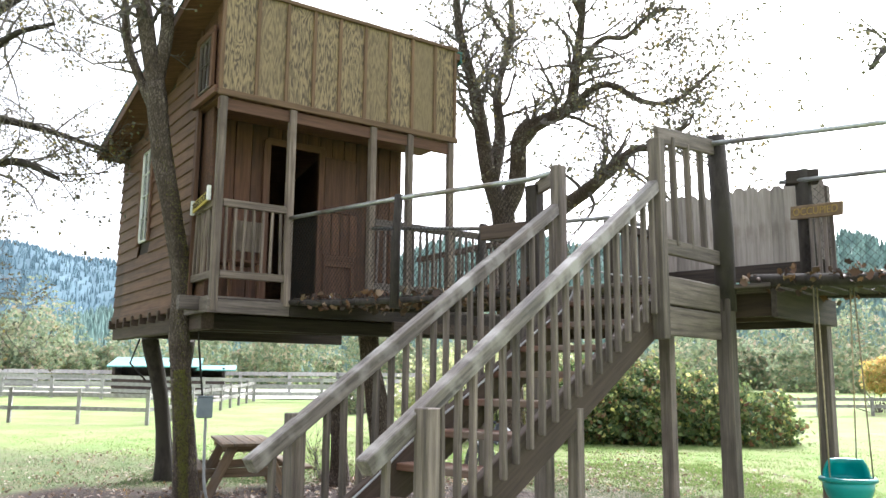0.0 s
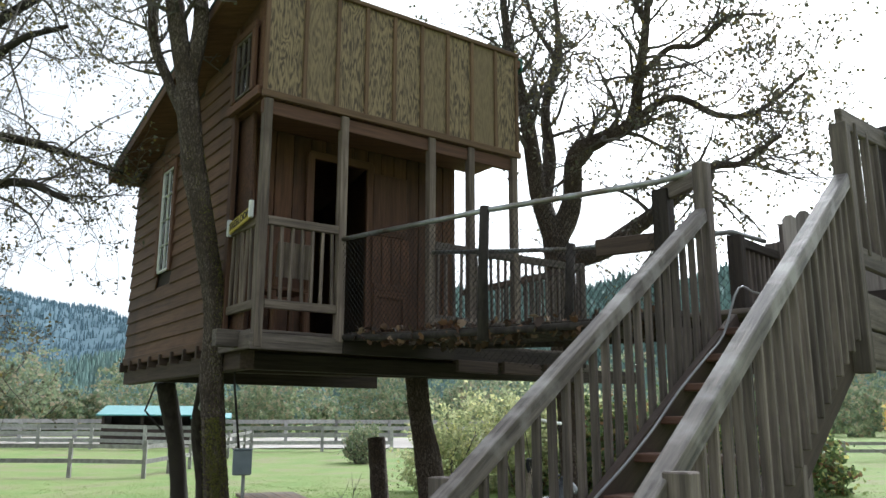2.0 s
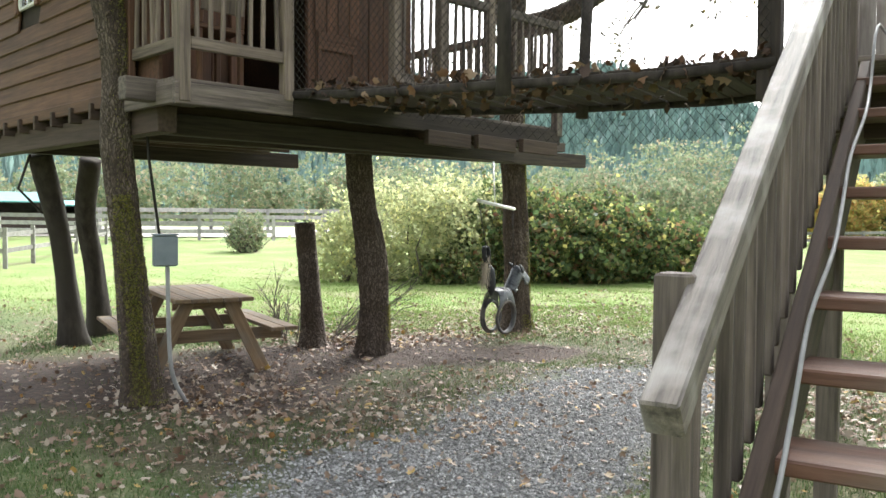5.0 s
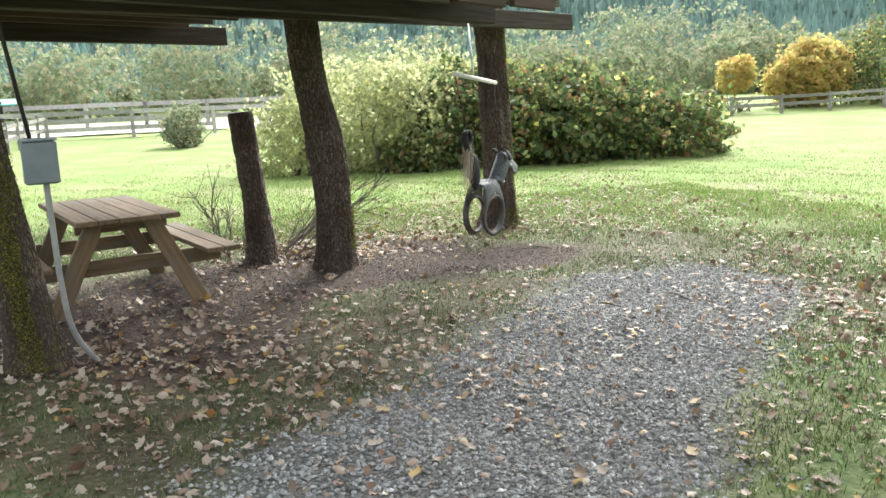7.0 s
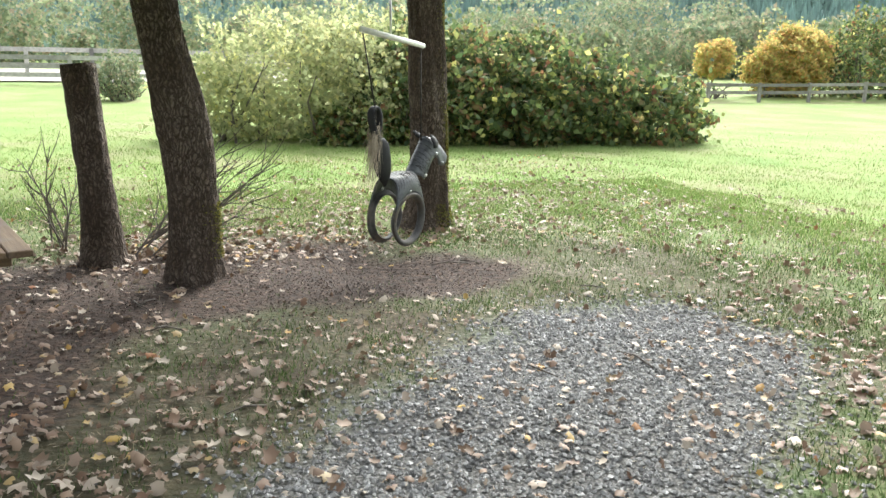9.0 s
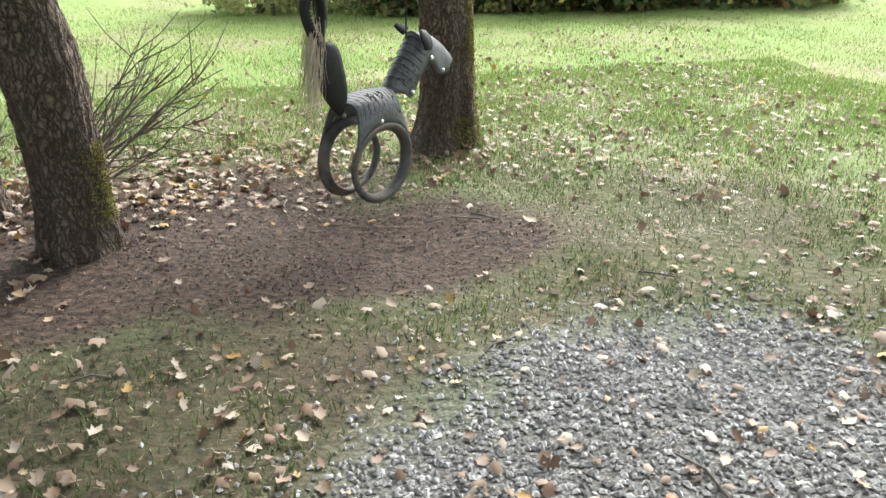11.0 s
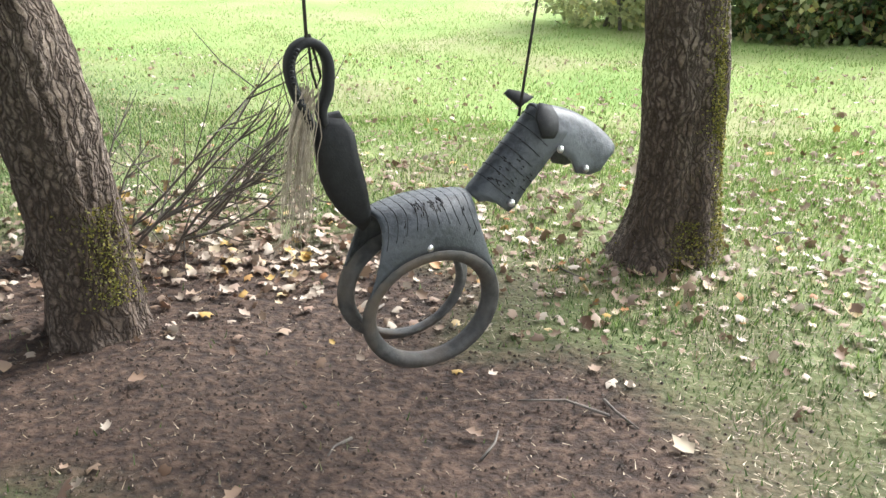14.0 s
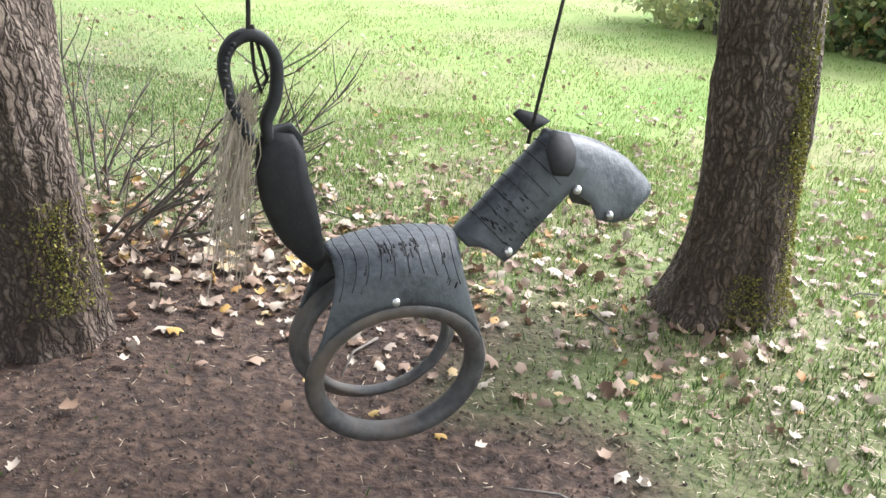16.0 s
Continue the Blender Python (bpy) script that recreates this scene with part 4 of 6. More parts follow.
mm.translation = (S(2.28, 1.1, 3.2) + S(2.06, 1.62, 3.15)) / 2 + d.cross(up) * 0.017
lettering("OCCUPIED", mm, 0.1, ochre_paint, occ)

# ---------------------------------------------------------------- bridges
rng = np.random.default_rng(5)


def netting(name, top, bottom, parent, cols, rows):
    """Diamond mesh hung between two lines of points."""
    v, f = [], []

    def at(u, w):
        k = u * (len(top) - 1)
        i = min(int(k), len(top) - 2)
        return (Vector(top[i]).lerp(Vector(top[i + 1]), k - i)).lerp(Vector(bottom[i]).lerp(Vector(bottom[i + 1]), k - i), w)

    for sgn in (0, 1):
        for c in range(-rows, cols):
            for r in range(rows):
                c0, c1 = (c + r, c + r + 1) if sgn == 0 else (c + rows - r, c + rows - r - 1)
                if 0 <= min(c0, c1) and max(c0, c1) <= cols:
                    tube_data([at(c0 / cols, r / rows), at(c1 / cols, (r + 1) / rows)], [0.0021, 0.0021], 3, v, f)
    return link(name, raw(name, v, f, rope_mat), parent, Matrix(), "dark diamond-mesh safety netting", "", "stuff")


bridge = thing("rope_bridge", S(0.7, -2, 2.3), "narrow hanging bridge with pipe handrails and leaf-strewn deck", "bridge")
p2, p3 = H(0.9, -0.05, 3.45), H(2.0, -0.05, 3.45)
LEFT = [p2, S(0.07, -1.93, 3.40), S(0.2, -0.42, 3.38), S(0.05, 0.0, 3.36)]
RIGHT = [p3, S(1.39, -1.94, 3.28), S(1.45, PB0, 3.22), S(1.9, PB0 + 0.1, 3.2)]
tube("handrail_pipe", LEFT, 0.024, pipe_metal, bridge, 10, "galvanised pipe handrail")
tube("handrail_pipe", RIGHT, 0.022, pipe_metal, bridge, 10, "galvanised pipe handrail")
e0, e1 = H(0.95, -0.03, DECK - 0.03), H(1.95, -0.03, DECK - 0.03)
DL = [e0, S(0.1, -3.0, 2.41), S(0.07, -1.93, 2.38), S(0.15, -1.0, 2.37), S(0.22, PB0, 2.4)]
DR = [e1, S(1.3, -3.0, 2.41), S(1.37, -1.94, 2.38), S(1.4, -1.0, 2.37), S(1.45, PB0, 2.4)]
tube("rough_post", [S(0.02, -1.93, 2.3), S(0.03, -1.93, 2.9), S(0.06, -1.93, 3.43)], [0.05, 0.045, 0.045], dark_bark, bridge, 9, "dark round post", 0.15)
tube("rough_post", [S(1.3, -1.94, 2.3), S(1.35, -1.94, 2.9), S(1.4, -1.94, 3.33)], [0.05, 0.045, 0.045], dark_bark, bridge, 9, "dark round post", 0.15)
for k in range(24):
    u = (k + 0.5) / 24 * 4
    i = int(u)
    a, b = Vector(DL[i]).lerp(Vector(DL[i + 1]), u - i), Vector(DR[i]).lerp(Vector(DR[i + 1]), u - i)
    board("slat", a + Vector((0, 0, 0.03)), b + Vector((0, 0, 0.03)), 0.13, 0.03, dark_wood, bridge)
tube("edge_cable", DL, 0.03, dark_bark, bridge, 8, "", 0.3)
tube("edge_cable", DR, 0.03, dark_bark, bridge, 8, "", 0.3)
netting("netting", [p2, S(0.07, -1.93, 3.38), S(0.2, -0.42, 3.36)], [DL[0], DL[2], DL[4]], bridge, 66, 16)
netting("netting", [p3, S(1.39, -1.94, 3.26), S(1.45, PB0, 3.2)], [DR[0] + Vector((0, 0, -0.05)), DR[2] + Vector((0, 0, -0.3)), DR[4] + Vector((0, 0, -0.25))], bridge, 44, 13)
pts = []
for k in range(420):
    u = rng.uniform(0.3, 3.95)
    i = int(u)
    a, b = Vector(DL[i]).lerp(Vector(DL[i + 1]), u - i), Vector(DR[i]).lerp(Vector(DR[i + 1]), u - i)
    w = rng.choice([rng.uniform(-0.04, 0.1), rng.uniform(0, 1)])
    p = a.lerp(b, w)
    pts.append((p.x, p.y, p.z + rng.uniform(-0.06, 0.1)))
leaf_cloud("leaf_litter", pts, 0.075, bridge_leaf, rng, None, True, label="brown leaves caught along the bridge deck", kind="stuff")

second = thing("second_bridge", S(1.8, 2.2, 2.4), "leaf-covered hanging bridge leading off the platform", "bridge")
tube("handrail_pipe", [S(0.95, WIDE + 0.02, 3.62), S(1.06, 2.4, 3.55), S(1.1, 4.6, 3.5)], 0.022, pipe_metal, second, 10, "galvanised pipe handrail")
tube("handrail_pipe", [S(2.3, 1.0, 3.52), S(2.34, 2.5, 3.47), S(2.4, 4.6, 3.42)], 0.022, pipe_metal, second, 10, "galvanised pipe handrail")
for a in (1.12, 2.3):
    tube("edge_cable", [S(a, 1.15, 2.45), S(a, 2.4, 2.38), S(a, 4.6, 2.36)], 0.05, dark_bark, second, 8, "", 0.4)
for k in range(20):
    b = 1.25 + k * 0.165
    sb("slat", (1.1, b, 2.41), (2.32, b, 2.41), 0.13, 0.03, dark_wood, (0, 0, 1), second)
netting("netting", [S(2.32, 1.2, 3.45), S(2.36, 4.6, 3.4)], [S(2.3, 1.2, 2.4), S(2.3, 4.6, 2.35)], second, 46, 14)
pts = [tuple(S(rng.choice([1.1, 2.3]) + rng.normal(0, 0.07), rng.uniform(1.1, 4.4), 2.44 + rng.normal(0, 0.045))) for k in range(520)]
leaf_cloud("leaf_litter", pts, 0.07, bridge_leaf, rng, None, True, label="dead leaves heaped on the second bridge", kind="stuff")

# ---------------------------------------------------------------- trees


def tree(name, label, trunk, limbs, material, twig_levels, leaf_n, leaf_size, leaf_material, seed, tip=0.5, flare=1.6, twig_len=0.9, rings=6, sides=18, furrow=0.0, moss=()):
    rg = np.random.default_rng(seed)
    ob = thing(name, trunk[0][0], label, "tree")
    pts = smooth_line([p for p, r in trunk], rings)
    rad = np.interp(np.linspace(0, 1, len(pts)), np.linspace(0, 1, len(trunk)), [r for p, r in trunk])
    base = Vector(trunk[0][0]).z
    rad = [r * (1 + (flare - 1) * math.exp(-max(0, p.z - base) / 0.16)) for r, p in zip(rad, pts)]
    v, f = tube_data(pts, list(rad), sides, wob=0.22, furrow=furrow)
    link("trunk", raw("trunk", v, f, material, True), ob, Matrix(), "")
    for az, z0, z1, wide, count in moss:
        tuft = []
        for _ in range(count):
            zz = rg.uniform(z0, z1)
            i = min(range(len(pts)), key=lambda k: abs(pts[k].z - zz))
            aa = radians(az) + rg.normal(0, wide)
            rr = rad[i] * rg.uniform(0.97, 1.05)
            tuft.append((pts[i].x + rr * math.cos(aa), pts[i].y + rr * math.sin(aa), zz))
        leaf_cloud("moss", tuft, 0.011, moss_mat, rg, ob, label="yellow-green moss patch", kind="stuff")
    ends = []
    for limb in limbs:
        lp = smooth_line([p for p, r in limb], 5)
        lr = list(np.interp(np.linspace(0, 1, len(lp)), np.linspace(0, 1, len(limb)), [r for p, r in limb]))
        v, f = tube_data(lp, lr, 9, wob=0.3)
        link("limb", raw("limb", v, f, material, True), ob, Matrix(), "")
        ends += [(lp[i], (lp[i] - lp[i - 1]).normalized(), lr[i]) for i in range(len(lp) // 3, len(lp))]
    v, f, leaves = [], [], []

    def sprout(p, d, r, length, level):
        q, line, rr = Vector(p), [Vector(p)], [r]
        d, curl = Vector(d), Vector(rg.normal(0, 0.13, 3))
        n = 6 if level else 4
        for i in range(n):
            d = (d + curl + Vector(rg.normal(0, 0.17, 3)) + Vector((0, 0, 0.03))).normalized()
            q = q + d * length / n
            line.append(q.copy())
            rr.append(max(0.0026, r * (1 - 0.7 * (i + 1) / n)))
        tube_data(line, rr, 5 if level > 1 else 3, v, f)
        if level > 0:
            for i in range(2, n + 1):
                side = (d * 0.75 + Vector(rg.normal(0, 0.55, 3))).normalized()
                sprout(line[i], side, max(0.0035, rr[i] * 0.62), length * rg.uniform(0.4, 0.75), level - 1)
        else:
            for i in range(1, n + 1):
                if rg.random() < tip:
                    for _ in range(leaf_n):
                        leaves.append(np.array(line[i]) + rg.normal(0, 0.045, 3))

    for p, dirn, r in ends:
        for _ in range(1 + (rg.random() < 0.3)):
            side = (dirn * 0.75 + Vector(rg.normal(0, 0.6, 3)) + Vector((0, 0, 0.1))).normalized()
            sprout(p, side, max(0.008, r * 0.36), twig_len * rg.uniform(0.7, 1.35), twig_levels)
    if f:
        link("twigs", raw("twigs", v, f, twig_bark), ob, Matrix(), "bare thin twigs", "", "stuff")
    if leaves:
        leaf_cloud("crown", leaves, leaf_size, leaf_material, rg, ob, label="sparse late-autumn leaves", kind="stuff")
    return ob


# trunk beside the house wall, forked above the eave
tree("slender_tree", "slender mossy tree growing close beside the house wall",
     [((-4.33, 8.0, -0.05), 0.14), ((-4.42, 7.93,  1.0), 0.125), ((-4.51, 7.85,  2.06), 0.115), ((-4.49, 7.72, 2.72), 0.108), ((-4.63, 7.6, 3.52), 0.12), ((-4.77, 7.5, 4.31), 0.115), ((-4.87, 7.45, 5.04), 0.12)],
     [[((-4.86, 7.46, 4.95), 0.11), ((-4.99, 7.38, 5.64), 0.095), ((-5.09, 7.28, 6.44), 0.08), ((-5.2, 7.2, 7.6), 0.05)], [((-4.86, 7.46, 5.0), 0.09), ((-4.77, 7.4, 5.68), 0.08), ((-4.81, 7.35, 6.67), 0.07), ((-4.6, 7.2, 7.8), 0.04)],
      [((-4.9, 7.5, 4.75), 0.06), ((-5.12, 7.6, 5.2), 0.06), ((-5.3, 7.65, 5.7), 0.05), ((-5.38, 7.6, 6.8), 0.035)]], bark, 1, 2, 0.05, oak_leaf, 3, 0.3, twig_len=0.8, rings=12, sides=40, furrow=0.008, moss=((-75, 0.05, 1.7, 0.6, 11000), (-40, 1.6, 4.5, 0.5, 2500)))
# dark trunk under the deck
tree("leaning_tree", "dark bare trunk carrying the deck beam", [((-2.05, 10.2, -0.05), 0.175), ((-2.05, 10.18, 0.5), 0.178), ((-2.09, 10.1, 1.1), 0.168), ((-2.22, 10.0, 1.7), 0.148), ((-2.29, 9.85, 2.35), 0.145)], [], bark, 0, 0, 0.05, oak_leaf, 4, flare=1.3, rings=22, sides=64, furrow=0.014, moss=((-25, 0.15, 0.55, 0.3, 900), (60, 0.1, 0.5, 0.4, 300)))
# large spreading tree
tree("spreading_tree", "large mossy tree with crooked limbs and few leaves",
     [((0.155, 11.5, -0.05), 0.205), ((0.17, 11.48, 0.6), 0.175), ((0.1, 11.4, 1.6), 0.162), ((0.0, 11.3, 2.8), 0.17), ((-0.07, 11.2, 3.9), 0.19), ((-0.1, 11.12, 4.43), 0.2)],
     [[((-0.1, 11.12, 4.3), 0.17), ((-0.37, 11.05, 5.07), 0.14), ((-0.56, 10.72, 5.94), 0.11), ((-0.7, 10.56, 6.45), 0.09), ((-0.91, 10.37, 7.14), 0.07), ((-1.08, 10.14, 8.2), 0.04)],
      [((-0.3, 11.05, 4.9), 0.12), ((-0.12, 11.23, 5.72), 0.1), ((-0.16, 11.3, 6.55), 0.08), ((0.11, 11.41, 7.64), 0.06), ((0.07, 11.44, 8.9), 0.03)],
      [((-0.1, 11.12, 4.35), 0.17), ((0.11, 10.93, 4.87), 0.14), ((0.12, 10.62, 5.55), 0.13), ((0.42, 10.36, 5.72), 0.12), ((0.75, 10.01, 5.85), 0.1), ((0.81, 9.71, 6.39), 0.08), ((0.83, 9.4, 7.07), 0.06), ((0.84, 9.09, 8.0), 0.03)],
      [((0.75, 10.01, 5.85), 0.06), ((1.23, 9.61, 6.1), 0.05), ((1.7, 9.22, 5.71), 0.04), ((2.09, 8.89, 5.65), 0.035), ((2.5, 8.42, 6.0), 0.02)],
      [((-0.05, 11.1, 4.0), 0.15), ((0.44, 10.52, 4.09), 0.13), ((0.84, 9.92, 4.38), 0.11), ((1.12, 9.35, 4.6), 0.08), ((1.4, 8.9, 4.85), 0.06), ((1.62, 8.5, 4.8), 0.04), ((1.95, 8.15, 5.05), 0.02)],
      [((0.81, 9.71, 6.39), 0.05), ((1.15, 9.45, 6.75), 0.042), ((1.45, 9.2, 6.7), 0.035), ((1.8, 8.95, 7.0), 0.028), ((2.2, 8.7, 6.95), 0.015)],
      [((0.1, 11.4, 7.4), 0.045), ((-0.35, 11.3, 8.1), 0.035), ((-0.5, 11.1, 8.9), 0.02)], [((0.83, 9.4, 7.07), 0.045), ((0.55, 9.3, 7.7), 0.035), ((0.45, 9.1, 8.5), 0.02)]],
     bark, 2, 3, 0.055, oak_leaf, 8, 0.33, 1.5, 1.0, rings=22, sides=64, furrow=0.014, moss=((-8, 0.1, 4.3, 0.36, 9000), (-26, 0.6, 2.4, 0.26, 5200), (-60, 0.02, 0.25, 0.7, 1600)))
# supports behind the house
for i, (bx, by, tx, ty) in enumerate(((-5.42, 11.6, -5.64, 11.0), (-5.2, 12.3, -5.22, 11.7))):
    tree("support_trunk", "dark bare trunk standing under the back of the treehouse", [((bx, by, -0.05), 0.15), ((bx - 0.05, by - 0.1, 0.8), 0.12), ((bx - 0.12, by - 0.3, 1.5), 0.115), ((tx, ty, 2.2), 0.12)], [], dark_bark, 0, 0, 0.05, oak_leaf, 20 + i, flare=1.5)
# sawn-off stump post
tree("stump", "tall sawn-off tree stump with flaring roots", [((-2.67, 10.8, -0.05), 0.14), ((-2.69, 10.83, 0.6), 0.12), ((-2.72, 10.87, 1.1), 0.115), ((-2.75, 10.9, 1.46), 0.12)], [], bark, 0, 0, 0.05, oak_leaf, 31, flare=1.5, rings=14, sides=40, furrow=0.01)
# trees at the edges whose boughs hang into view
tree("edge_tree", "tree with drooping leafy boughs at the lawn's edge",
     [((-9.6, 10.5, -0.05), 0.3), ((-9.5, 10.4, 2.5), 0.24), ((-9.3, 10.3, 5.0), 0.2)],
     [[((-9.4, 10.4, 3.2), 0.12), ((-8.4, 10.0, 4.2), 0.09), ((-7.4, 9.7, 4.6), 0.06), ((-6.6, 9.4, 4.3), 0.03)], [((-9.3, 10.3, 4.4), 0.12), ((-8.3, 9.8, 5.6), 0.09), ((-7.4, 9.2, 6.2), 0.05), ((-6.6, 8.8, 6.3), 0.025)],
      [((-9.3, 10.3, 5.0), 0.13), ((-8.8, 10.0, 6.6), 0.1), ((-8.0, 9.5, 7.6), 0.06), ((-7.0, 9.2, 8.2), 0.03)], [((-9.5, 10.5, 2.4), 0.1), ((-8.6, 10.6, 2.9), 0.06), ((-7.9, 10.6, 2.7), 0.03)],
      [((-9.3, 10.3, 4.8), 0.1), ((-8.4, 10.3, 5.4), 0.07), ((-7.3, 10.4, 5.3), 0.05), ((-6.3, 10.5, 5.0), 0.025)], [((-9.3, 10.3, 5.0), 0.12), ((-8.3, 10.4, 6.9), 0.08), ((-7.2, 10.6, 7.9), 0.05), ((-5.9, 10.8, 8.4), 0.025)]],
     dark_bark, 2, 3, 0.05, oak_leaf, 12, 0.3, 1.5, 1.0)
tree("edge_tree", "tree with drooping leafy boughs at the lawn's edge",
     [((6.8, 9.0, -0.05), 0.3), ((6.7, 9.0, 3.0), 0.24), ((6.4, 8.9, 5.5), 0.2)],
     [[((6.5, 8.9, 5.0), 0.12), ((5.6, 8.4, 6.0), 0.08), ((4.8, 8.0, 6.2), 0.05), ((4.2, 7.6, 5.7), 0.025)]], dark_bark, 1, 3, 0.06, oak_leaf, 14, 0.4, 1.5, 0.8)

# ---------------------------------------------------------------- twiggy shrubs round the stump
def twig_shrub(x, y, n, h, seed, lean_x=0.0):
    rg = np.random.default_rng(seed)
    ob = thing("bare_shrub", (x, y, 0), "leafless twiggy shrub beside the stump", "shrub")
    for i in range(n):
        v, f = [], []
        az, lean = rg.uniform(0, 6.28), rg.uniform(0.1, 0.6)
        p, d = Vector((x + rg.normal(0, 0.1), y + rg.normal(0, 0.1), -0.02)), Vector((math.cos(az) * lean + lean_x, math.sin(az) * lean, 1)).normalized()
        ln = h * rg.uniform(0.6, 1.15)
        line = [p]
        for s in range(6):
            d = (d + Vector(rg.normal(0, 0.09, 3))).normalized()
            line.append(line[-1] + d * ln / 6)
        tube_data(line, list(np.linspace(0.009, 0.0025, 7)), 5, v, f)
        for s in range(1, 6):
            for _ in range(2):
                e = (d + Vector(rg.normal(0, 0.5, 3))).normalized()
                q = line[s] + e * ln * 0.18
                tube_data([line[s], q, q + (e + Vector((0, 0, 0.3))).normalized() * ln * 0.16], [0.0042, 0.003, 0.0015], 4, v, f)
        link("stem", raw("stem", v, f, twig_bark), ob, Matrix())


twig_shrub(-2.95, 11.3, 8, 0.8, 1)
twig_shrub(-2.35, 11.0, 7, 1.25, 2, 1.1)
twig_shrub(-2.3, 11.5, 4, 1.1, 3, 0.8)

# ---------------------------------------------------------------- tyre horse swing
HORSE = pose(-0.63, 9.97, 0, 0, 0, 42.0) @ Matrix.Diagonal((0.93, 1, 1, 1))
horse = thing("tyre_horse_swing", (-0.63, 9.97, 0.1), "grey swing cut from an old tyre into a horse shape", "swing")


def strip(name, rows, material, label="", parent=None, thick=0.012):
    """A bent sheet: each row is a list of points across it (in the horse's axes)."""
    bm = bmesh.new()
    grid = [[bm.verts.new(HORSE @ Vector(p)) for p in row] for row in rows]
    for a, b in zip(grid, grid[1:]):
        for i in range(len(a) - 1):
            bm.faces.new((a[i], a[i + 1], b[i + 1], b[i]))
    bmesh.ops.recalc_face_normals(bm, faces=bm.faces[:])
    bmesh.ops.subdivide_edges(bm, edges=bm.edges[:], cuts=1, smooth=0.6, use_grid_fill=True)
    bmesh.ops.solidify(bm, geom=bm.faces[:], thickness=thick)
    return link(name, finish(bm, name, material, True), parent or horse, Matrix(), label)


RIM, RIM_Z, SQUASH = 0.253, 0.402, 0.79


def rim_point(t, side, r=RIM):
    return Vector((0.004 + r * math.cos(t), side * (0.092 + 0.014 * max(0.0, math.sin(t))), RIM_Z + SQUASH * r * math.sin(t)))


# two sidewalls of the tyre, cut free and hanging as broad rings below the saddle
PROFILE = ((0.0, 0.014), (-0.008, 0.023), (-0.026, 0.025), (-0.042, 0.02), (-0.052, 0.008), (-0.055, -0.006), (-0.05, -0.022), (-0.04, -0.026), (-0.034, -0.012), (-0.022, 0.002), (-0.008, 0.004))
for side in (-1, 1):
    v, f = [], []
    N, M = 64, len(PROFILE)
    for i in range(N):
        t = 2 * math.pi * i / N
        for dr, dy in PROFILE:
            p = rim_point(t, side, RIM + dr)
            v.append(HORSE @ Vector((p.x, p.y + side * dy, p.z)))
    for i in range(N):
        for k in range(M):
            f.append((i * M + k, i * M + (k + 1) % M, ((i + 1) % N) * M + (k + 1) % M, ((i + 1) % N) * M + k))
    link("rim", raw("rim", v, f, muddy_rubber, True), horse, Matrix(), "broad ring of tyre sidewall brown with dry mud")


def saddle_row(s, n=15, lift=0.0):
    """Across the saddle at s (-1 to 1 along it): over the crown, down both flanks and out on to the rims."""
    crown = Vector((0.176 * s + 0.01, 0, 0.737 - 0.014 * s * s + 0.008 * s))
    out = []
    for i in range(n):
        t = -1 + 2 * i / (n - 1)
        side = -1 if t < 0 else 1
        u = abs(t)
        edge = rim_point(math.pi / 2 - s * 1.3, side, RIM - 0.004)
        pull = u ** 3.4
        x = crown.x * (1 - 0.07 * math.sin(math.pi * u)) * (1 - pull) + edge.x * pull
        y = (edge.y + side * 0.02) * math.sin(u * math.pi / 2) ** 0.62
        drop = u ** 2.1
        out.append((x, y + side * lift, crown.z + (edge.z - crown.z) * drop + lift * (1 - u)))
    return out


saddle = strip("saddle", [saddle_row(s / 6) for s in range(-6, 7)], rubber, "grey ribbed tyre-tread saddle flaring into the rims", thick=0.01)
for side in (-1, 1):
    bm = bmesh.new()
    bmesh.ops.create_uvsphere(bm, u_segments=10, v_segments=6, radius=0.014)
    link("bolt", finish(bm, "bolt", steel, True), horse, HORSE @ Matrix.Translation((-0.012, side * 0.118, 0.61)), "steel bolt head")
for i in range(10):
    row = saddle_row(-0.86 + 0.19 * i, 25, 0.0)
    tube("tread_groove", [HORSE @ Vector(p) for p in row[4:-4]], 0.0015, black_rubber, saddle, 4)


def flecks(parent, rows, count, seed):
    """Small dark wear pits left in the tread between two rows of points."""
    rg = np.random.default_rng(seed)
    v, f = [], []
    for _ in range(count):
        a, b = rows[0], rows[1]
        i, w, u = rg.integers(len(a) - 1), rg.random(), rg.random()
        p = Vector(a[i]).lerp(Vector(a[i + 1]), w).lerp(Vector(b[i]).lerp(Vector(b[i + 1]), w), u)
        d = Vector(a[i + 1]) - Vector(a[i])
        tube_data([HORSE @ p, HORSE @ (p + d.normalized() * rg.uniform(0.006, 0.016))], [0.0026, 0.0018], 5, v, f)
    link("wear_marks", raw("wear_marks", v, f, black_rubber), parent, Matrix(), "dark worn pits in the tread", "", "stuff")


flecks(saddle, [saddle_row(-0.3, 25, 0.0015)[6:11], saddle_row(0.3, 25, 0.0015)[6:11]], 46, 91)
flecks(saddle, [saddle_row(-0.6, 25, 0.0015)[3:8], saddle_row(0.7, 25, 0.0015)[3:8]], 30, 92)

